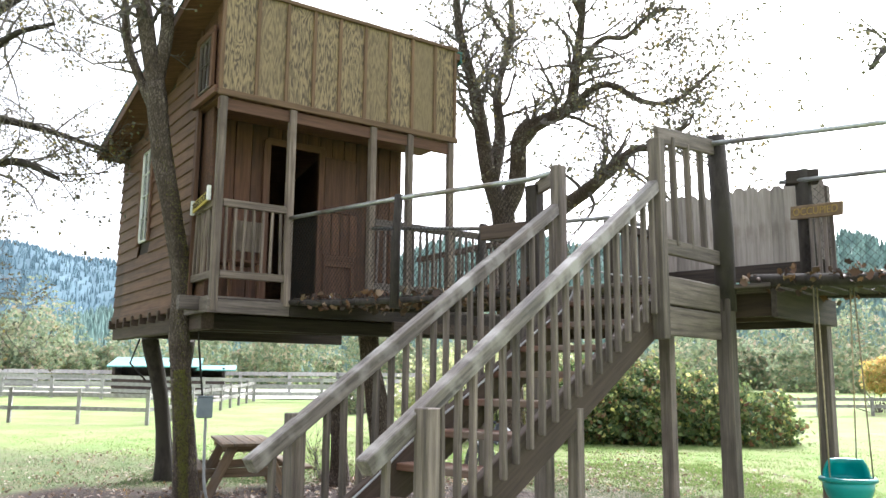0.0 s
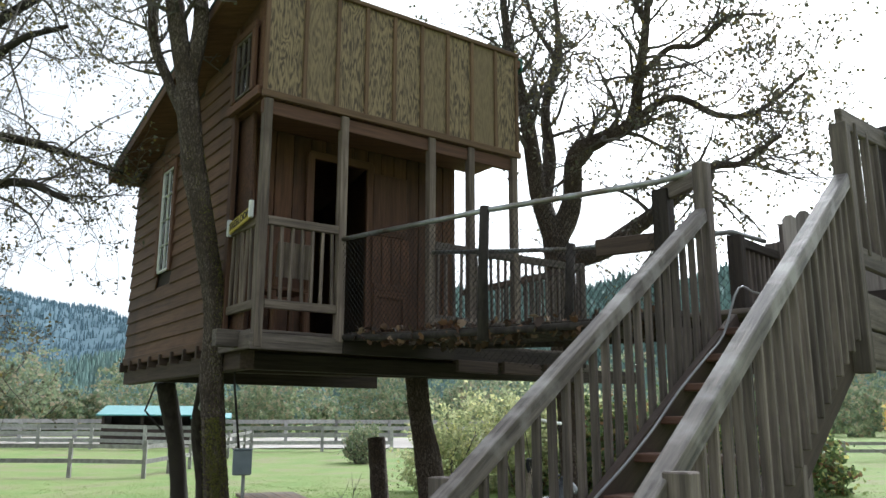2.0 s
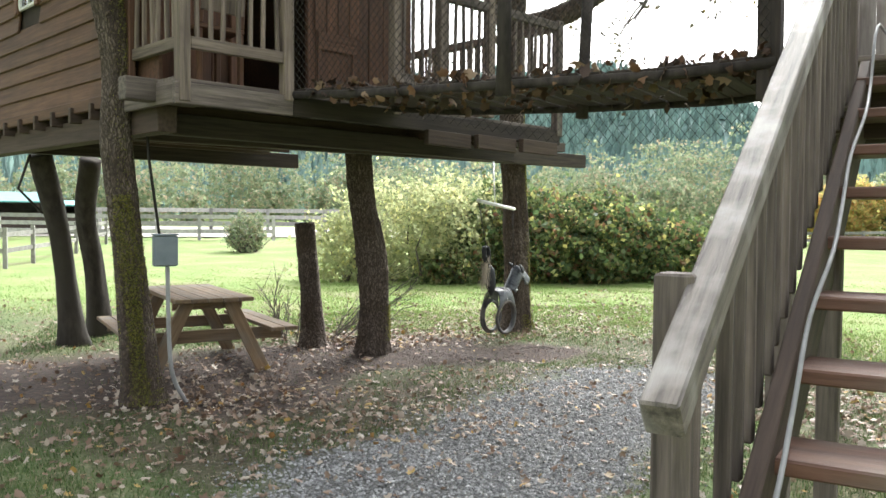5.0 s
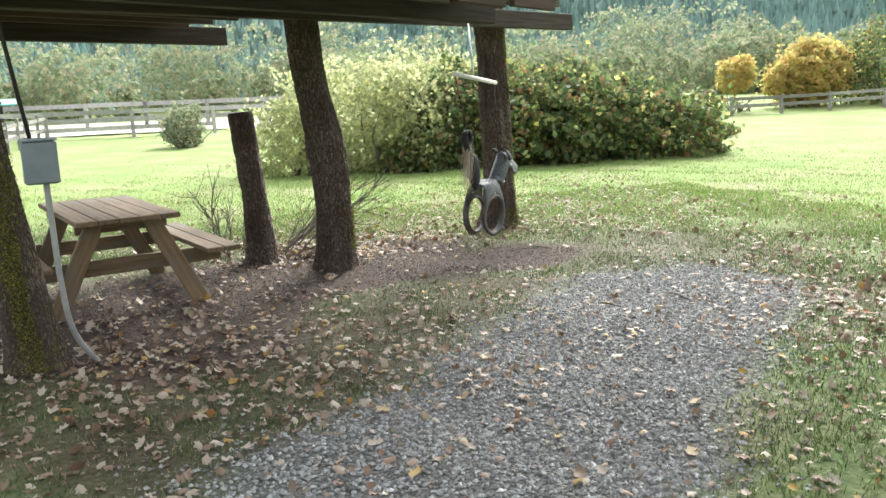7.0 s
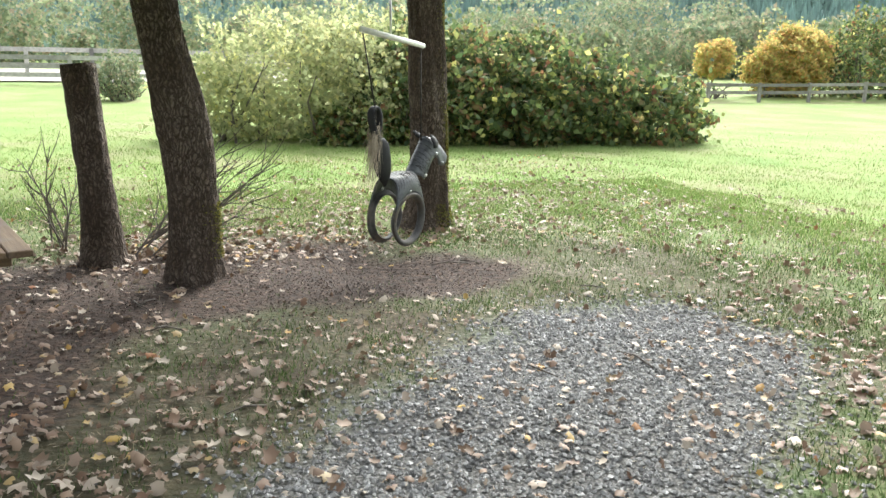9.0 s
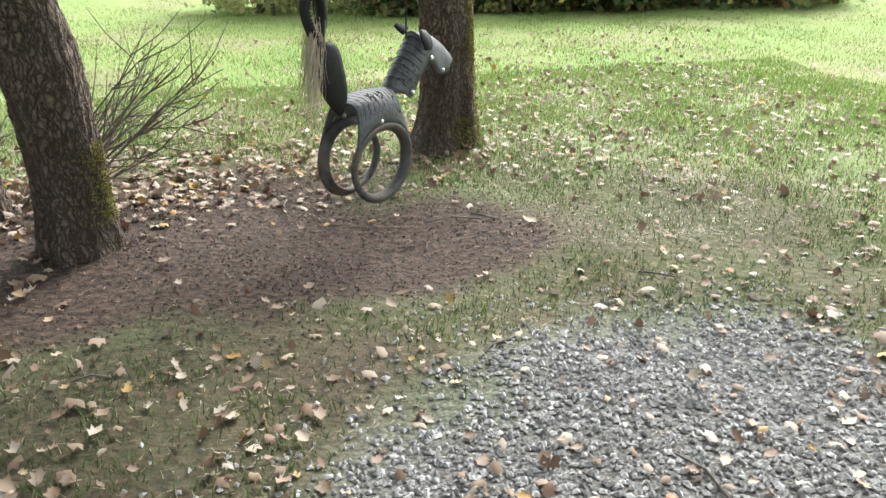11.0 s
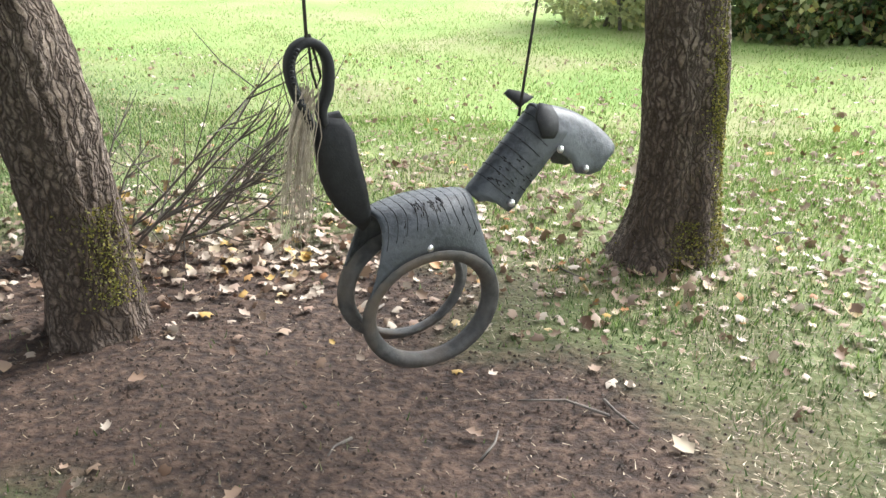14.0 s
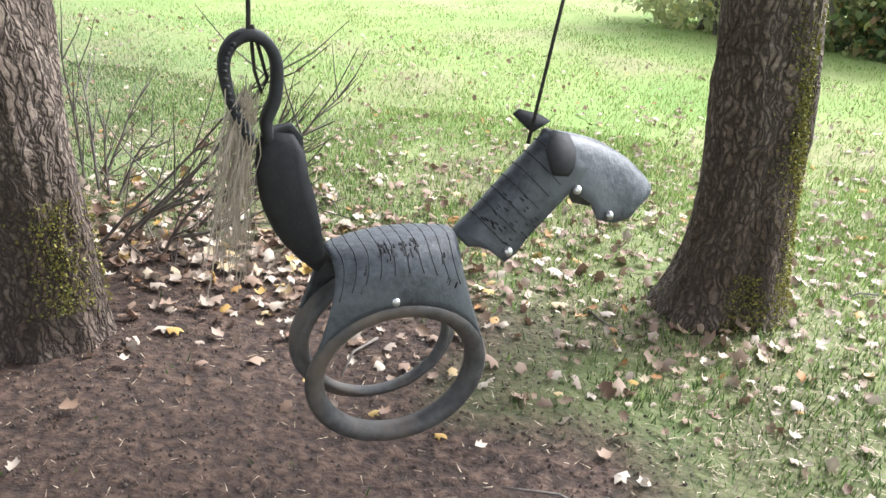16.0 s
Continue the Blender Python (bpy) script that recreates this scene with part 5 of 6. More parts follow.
# black pod folded from a tread strip, and the loop above it
LEAN = [((-0.301, 1.013), (-0.241, 1.005)), ((-0.325, 0.97), (-0.219, 0.968)), ((-0.328, 0.9), (-0.213, 0.9)), ((-0.315, 0.825), (-0.192, 0.815)), ((-0.272, 0.738), (-0.176, 0.738)), ((-0.19, 0.655), (-0.168, 0.69))]
rows = []
for k, (a, b) in enumerate(LEAN):
    half = 0.055 * math.sin(math.pi * (0.12 + 0.8 * k / 5)) + 0.008
    row = []
    for i in range(9):
        t = -1 + 0.25 * i
        u = 1 - math.cos(abs(t) * math.pi / 2)
        reach = 1.0 if t < 0 else 1.12
        row.append((a[0] + (b[0] - a[0]) * u * reach, half * math.sin(t * math.pi / 2), a[1] + (b[1] - a[1]) * u + (0.012 * u if t > 0 else 0)))
    rows.append(row)
strip("backrest", rows, black_rubber, "black folded rubber back pod", thick=0.012)
loop = smooth_line([HORSE @ Vector((x, y, z)) for x, y, z in ((-0.292, 0, 0.985), (-0.298, 0, 1.03), (-0.274, 0.0, 1.084), (-0.269, 0.0, 1.157), (-0.292, 0.0, 1.202), (-0.329, 0, 1.216), (-0.367, 0, 1.2), (-0.389, -0.005, 1.16), (-0.384, -0.012, 1.1), (-0.364, -0.02, 1.044), (-0.338, -0.024, 0.992))], 4)
v, f = [], []
sd = (HORSE.to_3x3() @ Vector((0, 1, 0))).normalized()
for i, p in enumerate(loop):
    dd = (loop[min(i + 1, len(loop) - 1)] - loop[max(i - 1, 0)]).normalized()
    nn = dd.cross(sd)
    v += [p + sd * 0.026 + nn * 0.007, p + sd * 0.018 + nn * 0.013, p - sd * 0.018 + nn * 0.013, p - sd * 0.026 + nn * 0.007, p - sd * 0.026 - nn * 0.007, p - sd * 0.018 - nn * 0.011, p + sd * 0.018 - nn * 0.011, p + sd * 0.026 - nn * 0.007]
for i in range(len(loop) - 1):
    for k in range(8):
        f.append((8 * i + k, 8 * i + (k + 1) % 8, 8 * i + 8 + (k + 1) % 8, 8 * i + 8 + k))
f += [tuple(reversed(range(8))), tuple(8 * len(loop) - 8 + k for k in range(8))]
tail = link("tail_loop", raw("tail_loop", v, f, black_rubber, True), horse, Matrix(), "black rubber tail loop with tread lugs")
for i in range(24, len(loop) - 2):
    p = loop[i]
    for y in (-0.016, 0.004):
        link("lug", box_mesh((0.012, 0.012, 0.008), black_rubber, 0.003), tail, Matrix.Translation(p + sd * (y - 0.012)))
v, f = [], []
rg = np.random.default_rng(9)
for i in range(110):
    p = Vector((-0.35 + rg.normal(0, 0.014), -0.02 + rg.normal(0, 0.02), 1.075 + rg.normal(0, 0.022)))
    ln = rg.uniform(0.16, 0.44)
    wx, wy = rg.normal(0, 0.024), rg.normal(0, 0.02)
    q = [HORSE @ (p + Vector((wx * s ** 0.6 - 0.055 * s + 0.008 * math.sin(s * 9 + i), wy * s, -ln * s))) for s in (0, 0.2, 0.4, 0.6, 0.8, 1.0)]
    tube_data(q, [0.0017, 0.0016, 0.0014, 0.0012, 0.001, 0.0007], 3, v, f)
link("tail_hair", raw("tail_hair", v, f, hair_mat), horse, Matrix(), "pale frayed rope tail", "", "stuff")


def folded(edges, n=9):
    """Rows of a strip folded over a ridge: each edge gives ridge point, hem point (x, z) and half width."""
    out = []
    for (rx, rz), (hx, hz), half in edges:
        row = []
        for i in range(n):
            t = -1 + 2 * i / (n - 1)
            u = 1 - math.cos(abs(t) * math.pi / 2)
            row.append(Vector((rx + (hx - rx) * u, half * math.sin(t * math.pi / 2), rz + (hz - rz) * u)))
        out.append(row)
    return out


def neck_edge(s, deep):
    rx, rz = 0.185 + 0.262 * s, 0.724 + 0.252 * s
    return ((rx, rz), (rx + 0.095 * deep, rz - 0.092 * deep), 0.076 if deep > 0.8 else 0.07 * deep + 0.02)


neck = strip("neck", folded([neck_edge(s, d) for s, d in ((0.0, 0.3), (0.05, 0.42), (0.09, 0.62), (0.11, 1.0), (0.2, 1.06), (0.35, 1.0), (0.6, 1.0), (0.82, 1.0), (1.0, 0.95))]), rubber, "grey folded tread neck with a notched hem")
for i in range(7):
    row = folded([neck_edge(0.2 + 0.115 * i, 1.0)], 13)[0]
    tube("tread_groove", [HORSE @ (p + Vector((-0.002, 0.002 * (-1 if p.y < 0 else 1), 0.002))) for p in row[1:-1]], 0.0014, black_rubber, neck, 4)
flecks(neck, [folded([neck_edge(0.2, 1.02)], 13)[0][0:5], folded([neck_edge(0.55, 1.02)], 13)[0][0:5]], 34, 93)
head = strip("head", folded([((0.44, 0.976), (0.466, 0.866), 0.066), ((0.53, 0.96), (0.512, 0.826), 0.074), ((0.6, 0.939), (0.563, 0.792), 0.074), ((0.645, 0.918), (0.585, 0.748), 0.074), ((0.7, 0.888), (0.64, 0.734), 0.072), ((0.752, 0.848), (0.69, 0.742), 0.07), ((0.786, 0.812), (0.73, 0.775), 0.06), ((0.792, 0.798), (0.748, 0.782), 0.04)]), rubber, "grey folded tread head with a notched jaw")
for side in (-1, 1):
    if side < 0:
        ear = [[(0.42, -0.06, 0.985), (0.468, -0.062, 0.972)], [(0.392, -0.088, 0.95), (0.476, -0.09, 0.94)], [(0.402, -0.1, 0.915), (0.47, -0.1, 0.908)], [(0.412, -0.096, 0.893), (0.458, -0.096, 0.888)]]
    else:
        ear = [[(0.42, 0.04, 0.955), (0.475, 0.045, 0.98)], [(0.395, 0.055, 0.978), (0.44, 0.06, 1.0)], [(0.368, 0.06, 1.002), (0.385, 0.062, 1.015)]]
    strip("ear", ear, black_rubber, "black notched rubber ear", head)
    for x, z, w, up in ((0.312, 0.692, 0.085, neck), (0.505, 0.838, 0.08, head), (0.615, 0.76, 0.08, head)):
        bm = bmesh.new()
        bmesh.ops.create_uvsphere(bm, u_segments=10, v_segments=6, radius=0.0125)
        link("bolt", finish(bm, "bolt", steel, True), up, HORSE @ Matrix.Translation((x, side * w, z)), "steel bolt head")

hanger = thing("swing_hanger", (-0.45, 10.5, 1.7), "white pipe crossbar with dark cords holding the swing", "swing hanger")
BL, BR = Vector((-0.93, 9.85, 1.735)), Vector((-0.27, 10.45, 1.65))
tube("crossbar", [BL, BR], 0.021, white_paint, hanger, 12, "white plastic pipe")
tube("cord", [BL + Vector((0.02, 0.03, -0.02)), HORSE @ Vector((-0.329, 0, 1.225))], 0.005, rope_mat, hanger, 6)
tube("cord", [BR.lerp(BL, 0.04), HORSE @ Vector((0.39, 0, 0.94))], 0.005, rope_mat, hanger, 6)
tube("cord", [HORSE @ Vector((-0.32, 0, 1.235)), HORSE @ Vector((-0.29, 0.01, 1.12)), HORSE @ Vector((-0.305, 0.01, 1.09)), HORSE @ Vector((-0.32, 0, 1.14)), HORSE @ Vector((-0.325, 0, 1.23))], 0.004, rope_mat, hanger, 6)
mid = BL.lerp(BR, 0.45)
top = H(4.75, 1.3, 2.25)
tube("chain", [mid, mid.lerp(top, 0.5), top], 0.009, steel, hanger, 6, "thin steel chain")

# ---------------------------------------------------------------- picnic table, box, child swing
TABLE = pose(-4.0, 9.95, 0, 0, 0, 105)
table = thing("picnic_table", (-4.0, 9.95, 0), "tan wooden picnic table with attached benches", "picnic table")


def tb(name, a, b, w, h, up=(0, 0, 1)):
    return board(name, TABLE @ Vector(a), TABLE @ Vector(b), w, h, table_wood, table, TABLE.to_3x3() @ Vector(up))


for i in range(5):
    y = -0.3 + 0.15 * i
    tb("top_board", (-0.85, y, 0.735), (0.85, y, 0.735), 0.148, 0.04)
for side in (-1, 1):
    for i in range(2):
        tb("seat_board", (-0.85, side * (0.62 + 0.14 * i), 0.425), (0.85, side * (0.62 + 0.14 * i), 0.425), 0.133, 0.038)
for x in (-0.6, 0.6):
    for side in (-1, 1):
        tb("leg", (x, side * 0.56, -0.03), (x, side * 0.2, 0.71), 0.13, 0.045, (1, 0, 0))
    tb("seat_beam", (x + 0.045, -0.75, 0.36), (x + 0.045, 0.75, 0.36), 0.04, 0.12)
    tb("top_beam", (x + 0.045, -0.34, 0.67), (x + 0.045, 0.34, 0.67), 0.04, 0.09)

ebox = thing("electrical_box", (-4.16, 7.75, 1.25), "grey electrical box on a conduit beside a tree", "electrical box")
EM = pose(-4.16, 7.76, 1.27, 0, 0, 14)
link("case", box_mesh((0.17, 0.1, 0.24), box_grey, 0.008), ebox, EM)
link("lid", box_mesh((0.178, 0.014, 0.225), box_grey, 0.004), ebox, EM @ Matrix.Translation((0, -0.056, 0.0)), "grey hinged lid")
link("hood", box_mesh((0.185, 0.125, 0.012), box_grey, 0.003), ebox, EM @ Matrix.Translation((0, -0.01, 0.126)))
tube("conduit", smooth_line([(-4.14, 7.76, 1.15), (-4.13, 7.77, 0.55), (-4.1, 7.85, 0.25), (-4.0, 8.0, 0.0)], 6), 0.017, conduit_grey, ebox, 10, "pale bent conduit")
tube("conduit", [(-4.2, 7.82, 1.38), (-4.28, 7.85, 2.0), (-4.3, 7.85, 2.45)], 0.012, rope_mat, ebox, 8, "dark cable")

swing = thing("toddler_swing", (1.5, 4.3, 0.7), "teal plastic bucket swing on yellow cords", "swing")
bm = bmesh.new()
bmesh.ops.create_uvsphere(bm, u_segments=20, v_segments=12, radius=0.2)
for vt in bm.verts:
    vt.co.x *= 0.95
    vt.co.z *= 1.15
cut = [vt for vt in bm.verts if vt.co.z > 0.02 and vt.co.y < 0.02 or vt.co.z > 0.19]
bmesh.ops.delete(bm, geom=cut, context="VERTS")
bmesh.ops.solidify(bm, geom=bm.faces[:], thickness=0.02)
link("seat", finish(bm, "seat", teal, True), swing, pose(1.5, 4.28, 0.86, 0, 0, -20), "teal moulded bucket seat")
ring = [(1.5 + 0.2 * math.cos(t), 4.28 + 0.19 * math.sin(t), 0.87) for t in np.linspace(0, 2 * math.pi, 20)]
tube("rim", ring, 0.02, teal, swing, 8)
cord = mat("tan_swing_cord", (0.25, 0.2, 0.12), (0.42, 0.35, 0.24), (40, 40, 40), 0.9, 0.2)
for sx, sy in ((-0.18, -0.05), (-0.15, 0.12), (0.18, -0.05), (0.15, 0.12)):
    tx = 1.34 if sx < 0 else 1.66
    tube("swing_cord", [(1.5 + sx, 4.28 + sy, 0.88), (tx, 4.3 + sy * 0.3, 2.4)], 0.006, cord, swing, 6)

# ---------------------------------------------------------------- hedges and shrubs
def shrub(name, label, blobs, n, size, material, seed, stems=True):
    """A shrub: leaves over and through several overlapping lobes, with stems at its foot."""
    rg = np.random.default_rng(seed)
    x0, y0 = blobs[0][0], blobs[0][1]
    ob = thing(name, (x0, y0, float(ground_z(x0, y0))), label, "shrub")
    vol = np.array([b[3] * b[4] * b[5] for b in blobs]) ** 0.67
    pts = []
    for b, share in zip(blobs, vol / vol.sum()):
        k = int(n * share)
        d = rg.normal(size=(k, 3))
        d /= np.linalg.norm(d, axis=1)[:, None]
        lump = 1 + 0.22 * np.sin(d[:, 0] * 7 + b[0]) * np.sin(d[:, 1] * 6 + b[1]) + 0.15 * np.sin(d[:, 2] * 11 + d[:, 0] * 9)
        r = rg.uniform(0.55, 1.0, k) ** 0.4 * lump
        r *= 1 + (rg.random(k) < 0.14) * rg.uniform(0.0, 0.38, k)
        pts.append(np.array(b[:3]) + d * r[:, None] * np.array(b[3:6]))
    pts = np.concatenate(pts)
    pts = pts[pts[:, 2] > ground_z(pts[:, 0], pts[:, 1]) + 0.03]
    leaf_cloud("crown", pts, size, material, rg, ob, kind="stuff")
    if stems:
        v, f = [], []
        for i in range(26):
            b = blobs[rg.integers(len(blobs))]
            p = np.array([b[0] + rg.normal(0, b[3] * 0.35), b[1] + rg.normal(0, b[4] * 0.35), 0])
            p[2] = ground_z(p[0], p[1]) - 0.03
            q = np.array([p[0] + rg.normal(0, 0.4), p[1] + rg.normal(0, 0.4), p[2] + b[5] * rg.uniform(0.9, 1.6)])
            tube_data([p, (p + q) / 2 + rg.normal(0, 0.1, 3), q], [0.03, 0.02, 0.008], 5, v, f)
        link("stems", raw("stems", v, f, twig_bark), ob, Matrix(), "", "", "stuff")
    return ob


shrub("bramble_thicket", "dense green bramble thicket with reddish and yellow leaves", [(4.2, 19.6, 0.75, 1.7, 1.3, 1.15), (6.0, 19.2, 0.65, 1.8, 1.3, 1.05), (7.6, 18.8, 0.45, 1.4, 1.0, 0.85), (3.2, 20.2, 0.95, 1.4, 1.3, 1.25), (5.2, 20.7, 0.95, 2.0, 1.4, 1.15)], 46000, 0.13, bush_leaf, 41)
shrub("willow_bush", "pale yellow-green bush mixed with brambles", [(0.4, 20.6, 0.95, 1.6, 1.4, 1.35), (1.8, 20.0, 0.85, 1.3, 1.2, 1.35), (-0.7, 20.6, 0.6, 1.1, 1.0, 0.9), (2.3, 21.4, 1.3, 1.5, 1.2, 1.3)], 26000, 0.1, light_leaf, 42)
shrub("bramble_thicket", "low brambles with reddish leaves before the pale bush", [(1.9, 19.2, 0.3, 1.0, 0.6, 0.5), (2.9, 19.2, 0.4, 0.8, 0.6, 0.6)], 6000, 0.11, bush_leaf, 43)
shrub("far_shrub", "small grey-green shrub out in the field", [(-2.6, 34, 0.75, 0.7, 0.7, 0.8)], 3500, 0.1, far_leaf, 44)
shrub("golden_tree", "golden autumn tree by the far fence", [(25.6, 34.2, 1.7, 1.5, 1.5, 1.3), (26.6, 34.4, 2.2, 1.2, 1.2, 1.2), (24.6, 34.2, 1.5, 1.0, 0.9, 1.0), (25.8, 34.2, 2.7, 0.7, 0.7, 0.8)], 22000, 0.15, gold_leaf, 45)
shrub("golden_tree", "small golden autumn tree by the far fence", [(21.5, 34.0, 2.0, 0.8, 0.8, 0.65), (21.2, 33.8, 1.6, 0.6, 0.6, 0.45), (21.8, 34.0, 2.4, 0.4, 0.4, 0.4)], 5000, 0.14, gold_leaf, 46)
shrub("bramble_thicket", "green bushes beside the golden tree", [(29.5, 33.0, 1.7, 2.3, 2.0, 2.3), (32.0, 31.0, 2.2, 2.6, 2.2, 2.8)], 18000, 0.18, bush_leaf, 47)

# low tree line beyond the fields, and shrubs before it
rg = np.random.default_rng(60)
cent = []
for i in range(190):
    az = rg.uniform(-62, 62)
    D = rg.uniform(72, 105)
    x, y = D * math.sin(radians(az)), 5 + D * math.cos(radians(az))
    h = rg.uniform(2.0, 4.6) * (1.4 if D > 92 else 0.75)
    k = 1000
    d = rg.normal(size=(k, 3))
    d /= np.linalg.norm(d, axis=1)[:, None]
    lump = 1 + 0.25 * np.sin(d[:, 0] * 6 + i) * np.sin(d[:, 2] * 7 + i)
    cent.append(np.array((x, y, float(ground_z(x, y)) + h * 0.8)) + d * (lump * rg.uniform(0.7, 1, k) ** 0.4)[:, None] * np.array((h * 0.85, h * 0.85, h)))
cent = np.concatenate(cent)
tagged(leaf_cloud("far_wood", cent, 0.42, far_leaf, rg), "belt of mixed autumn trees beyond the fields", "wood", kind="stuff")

# forested hills, paled and blued by the haze in their colours
def hill(name, label, base, az0, az1, dist, depth, tops, material, n_trees, tree_h, seed, tree_mat):
    rg = np.random.default_rng(seed)
    na, nd = 70, 14
    v, f = [], []

    def height(az, s):
        top = np.interp(az, [a for a, e in tops], [e for a, e in tops])
        top = dist * math.tan(radians(top)) * (1 + depth / dist * 0.5)
        return base + top * (0.5 - 0.5 * math.cos(math.pi * min(1, s * 1.25))) * (1 + 0.05 * math.sin(az * 0.9 + s * 5))

    for i in range(na + 1):
        az = az0 + (az1 - az0) * i / na
        for j in range(nd + 1):
            s = j / nd
            D = dist + depth * s
            v.append((D * math.sin(radians(az)), D * math.cos(radians(az)), height(az, s)))
    for i in range(na):
        for j in range(nd):
            p = i * (nd + 1) + j
            f.append((p, p + nd + 1, p + nd + 2, p + 1))
    tagged(link(name, raw(name, v, f, material, True), None, Matrix()), label, "hill", kind="structure")
    tv, tf = [], []
    for i in range(n_trees):
        az, s = rg.uniform(az0, az1), rg.uniform(0.0, 0.85)
        D = dist + depth * s
        p = (D * math.sin(radians(az)), D * math.cos(radians(az)), height(az, s) - 1)
        h = tree_h * rg.uniform(0.6, 1.3)
        b = len(tv)
        for lev in range(2):
            zb, zt, r = p[2] + h * (0.05 + 0.33 * lev), p[2] + h * (0.62 + 0.38 * lev), h * (0.2 - 0.07 * lev)
            k0 = len(tv)
            tv += [(p[0] + r * math.cos(t), p[1] + r * math.sin(t), zb + rg.uniform(-0.05, 0.05) * h) for t in (0.3, 1.55, 2.8, 4.05, 5.3)] + [(p[0], p[1], zt)]
            tf += [(k0 + q, k0 + (q + 1) % 5, k0 + 5) for q in range(5)]
    tagged(link("conifers", raw("conifers", tv, tf, tree_mat), None, Matrix()), "conifer forest covering the hillside", "forest", kind="stuff")


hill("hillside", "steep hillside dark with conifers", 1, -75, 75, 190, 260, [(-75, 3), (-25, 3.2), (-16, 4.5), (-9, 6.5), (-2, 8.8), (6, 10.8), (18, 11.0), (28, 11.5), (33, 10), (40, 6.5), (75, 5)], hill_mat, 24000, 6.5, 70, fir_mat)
hill("far_hill", "distant wooded hill with blue haze in its colour", 1, -60, -4, 700, 500, [(-60, 7), (-42, 8), (-30, 8.2), (-23, 8.8), (-20, 9.0), (-16, 7.6), (-10, 6), (-4, 4)], haze_hill, 14000, 7, 71, haze_fir)

# ---------------------------------------------------------------- fields: fences and shed
def fence(points, label, post_gap=2.6, height=1.15, rails=(0.5, 0.95), w=0.05):
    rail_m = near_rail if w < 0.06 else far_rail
    ob = thing("paddock_fence", (*points[0], float(ground_z(*points[0]))), label, "fence", "paddock fences")
    for a, b in zip(points, points[1:]):
        ln = math.hypot(b[0] - a[0], b[1] - a[1])
        k = max(1, round(ln / post_gap))
        prev = None
        for i in range(k + 1):
            x, y = a[0] + (b[0] - a[0]) * i / k, a[1] + (b[1] - a[1]) * i / k
            g0 = float(ground_z(x, y))
            board("post", (x, y, g0 - 0.1), (x, y, g0 + height), w * 2.2, w * 2.2, rail_m, ob, (1, 0, 0), bevel=0)
            if prev:
                for r in rails:
                    board("rail", (prev[0], prev[1], prev[2] + r), (x, y, g0 + r), w, w * 2.6, rail_m, ob, bevel=0)
            prev = (x, y, g0)


fence([(-24, 28.5), (-14, 26.8), (-9.4, 26.2)], "grey two-rail paddock fence across the lawn")
fence([(-9.4, 26.2), (-8.6, 33), (-8.0, 42)], "grey two-rail paddock fence across the lawn", 2.0)
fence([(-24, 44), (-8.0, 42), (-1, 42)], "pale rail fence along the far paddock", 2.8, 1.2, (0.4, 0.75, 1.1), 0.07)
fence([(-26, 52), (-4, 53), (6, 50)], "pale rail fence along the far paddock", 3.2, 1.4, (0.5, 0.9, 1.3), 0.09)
fence([(15, 32.5), (24, 31.0), (36, 28)], "low pale fence by the golden trees", 2.6, 0.8, (0.4, 0.7), 0.05)

av = [(x, y, float(ground_z(x, y)) + 0.05) for y in np.linspace(44, 66, 12) for x in np.linspace(-36, 8, 20)]
af = [(j * 20 + i, j * 20 + i + 1, (j + 1) * 20 + i + 1, (j + 1) * 20 + i) for j in range(11) for i in range(19)]
tagged(link("sand_paddock", raw("sand_paddock", av, af, tan_field, True), None, Matrix()), "pale sandy paddock behind the rail fences", "paddock", kind="structure")

shed = thing("field_shed", (-13.4, 46, 0.5), "low dark field shed with a pale teal metal roof", "shed")
SH = pose(-13.4, 46.5, 0.5, 0, 0, 8)


def shb(name, a, b, w, h, m, up=(0, 0, 1)):
    return board(name, SH @ Vector(a), SH @ Vector(b), w, h, m, shed, SH.to_3x3() @ Vector(up), bevel=0)


shb("back_wall", (-3.0, 3.0, 0.9), (3.0, 3.0, 0.9), 0.1, 1.8, shed_wall)
shb("side_wall", (-3.0, 0, 0.8), (-3.0, 3.0, 0.8), 0.1, 1.6, shed_wall)
shb("side_wall", (3.0, 0, 0.8), (3.0, 3.0, 0.8), 0.1, 1.6, shed_wall)
shb("front_boards", (-3.0, -0.0, 0.45), (3.0, -0.0, 0.45), 0.08, 0.9, shed_wall)
for x in (-3, -1, 1, 3):
    shb("post", (x, 0, 0), (x, 0, 1.6), 0.14, 0.14, shed_wall, (1, 0, 0))
shb("roof", (-0.8, -0.6, 1.6), (-0.8, 3.2, 2.15), 5.0, 0.07, shed_roof)
shb("roof", (2.6, -0.4, 1.45), (2.6, 3.2, 1.75), 2.2, 0.07, shed_roof)

# ---------------------------------------------------------------- gravel stones, fallen leaves, grass
rg = np.random.default_rng(80)
P = rg.uniform((-5, 1.5), (1.6, 9.6), (120000, 2))
keep = rg.random(len(P)) < gravel_at(P[:, 0], P[:, 1]) ** 1.5 + 0.16 * (1 - step_up(0.9, 1.5, gravel_far(P[:, 0], P[:, 1])))
P = P[keep][:34000]
n = len(P)
octa = np.array([(1, 0, 0), (-1, 0, 0), (0, 1, 0), (0, -1, 0), (0, 0, 1), (0, 0, -1)], float)
tri = np.array([(0, 2, 4), (2, 1, 4), (1, 3, 4), (3, 0, 4), (2, 0, 5), (1, 2, 5), (3, 1, 5), (0, 3, 5)])
sc = rg.uniform(0.007, 0.016, (n, 1, 1)) * rg.uniform(0.6, 1.3, (n, 1, 3))
ang = rg.uniform(0, 6.28, n)
v = octa[None] * sc
v = v + rg.normal(0, 0.002, v.shape)
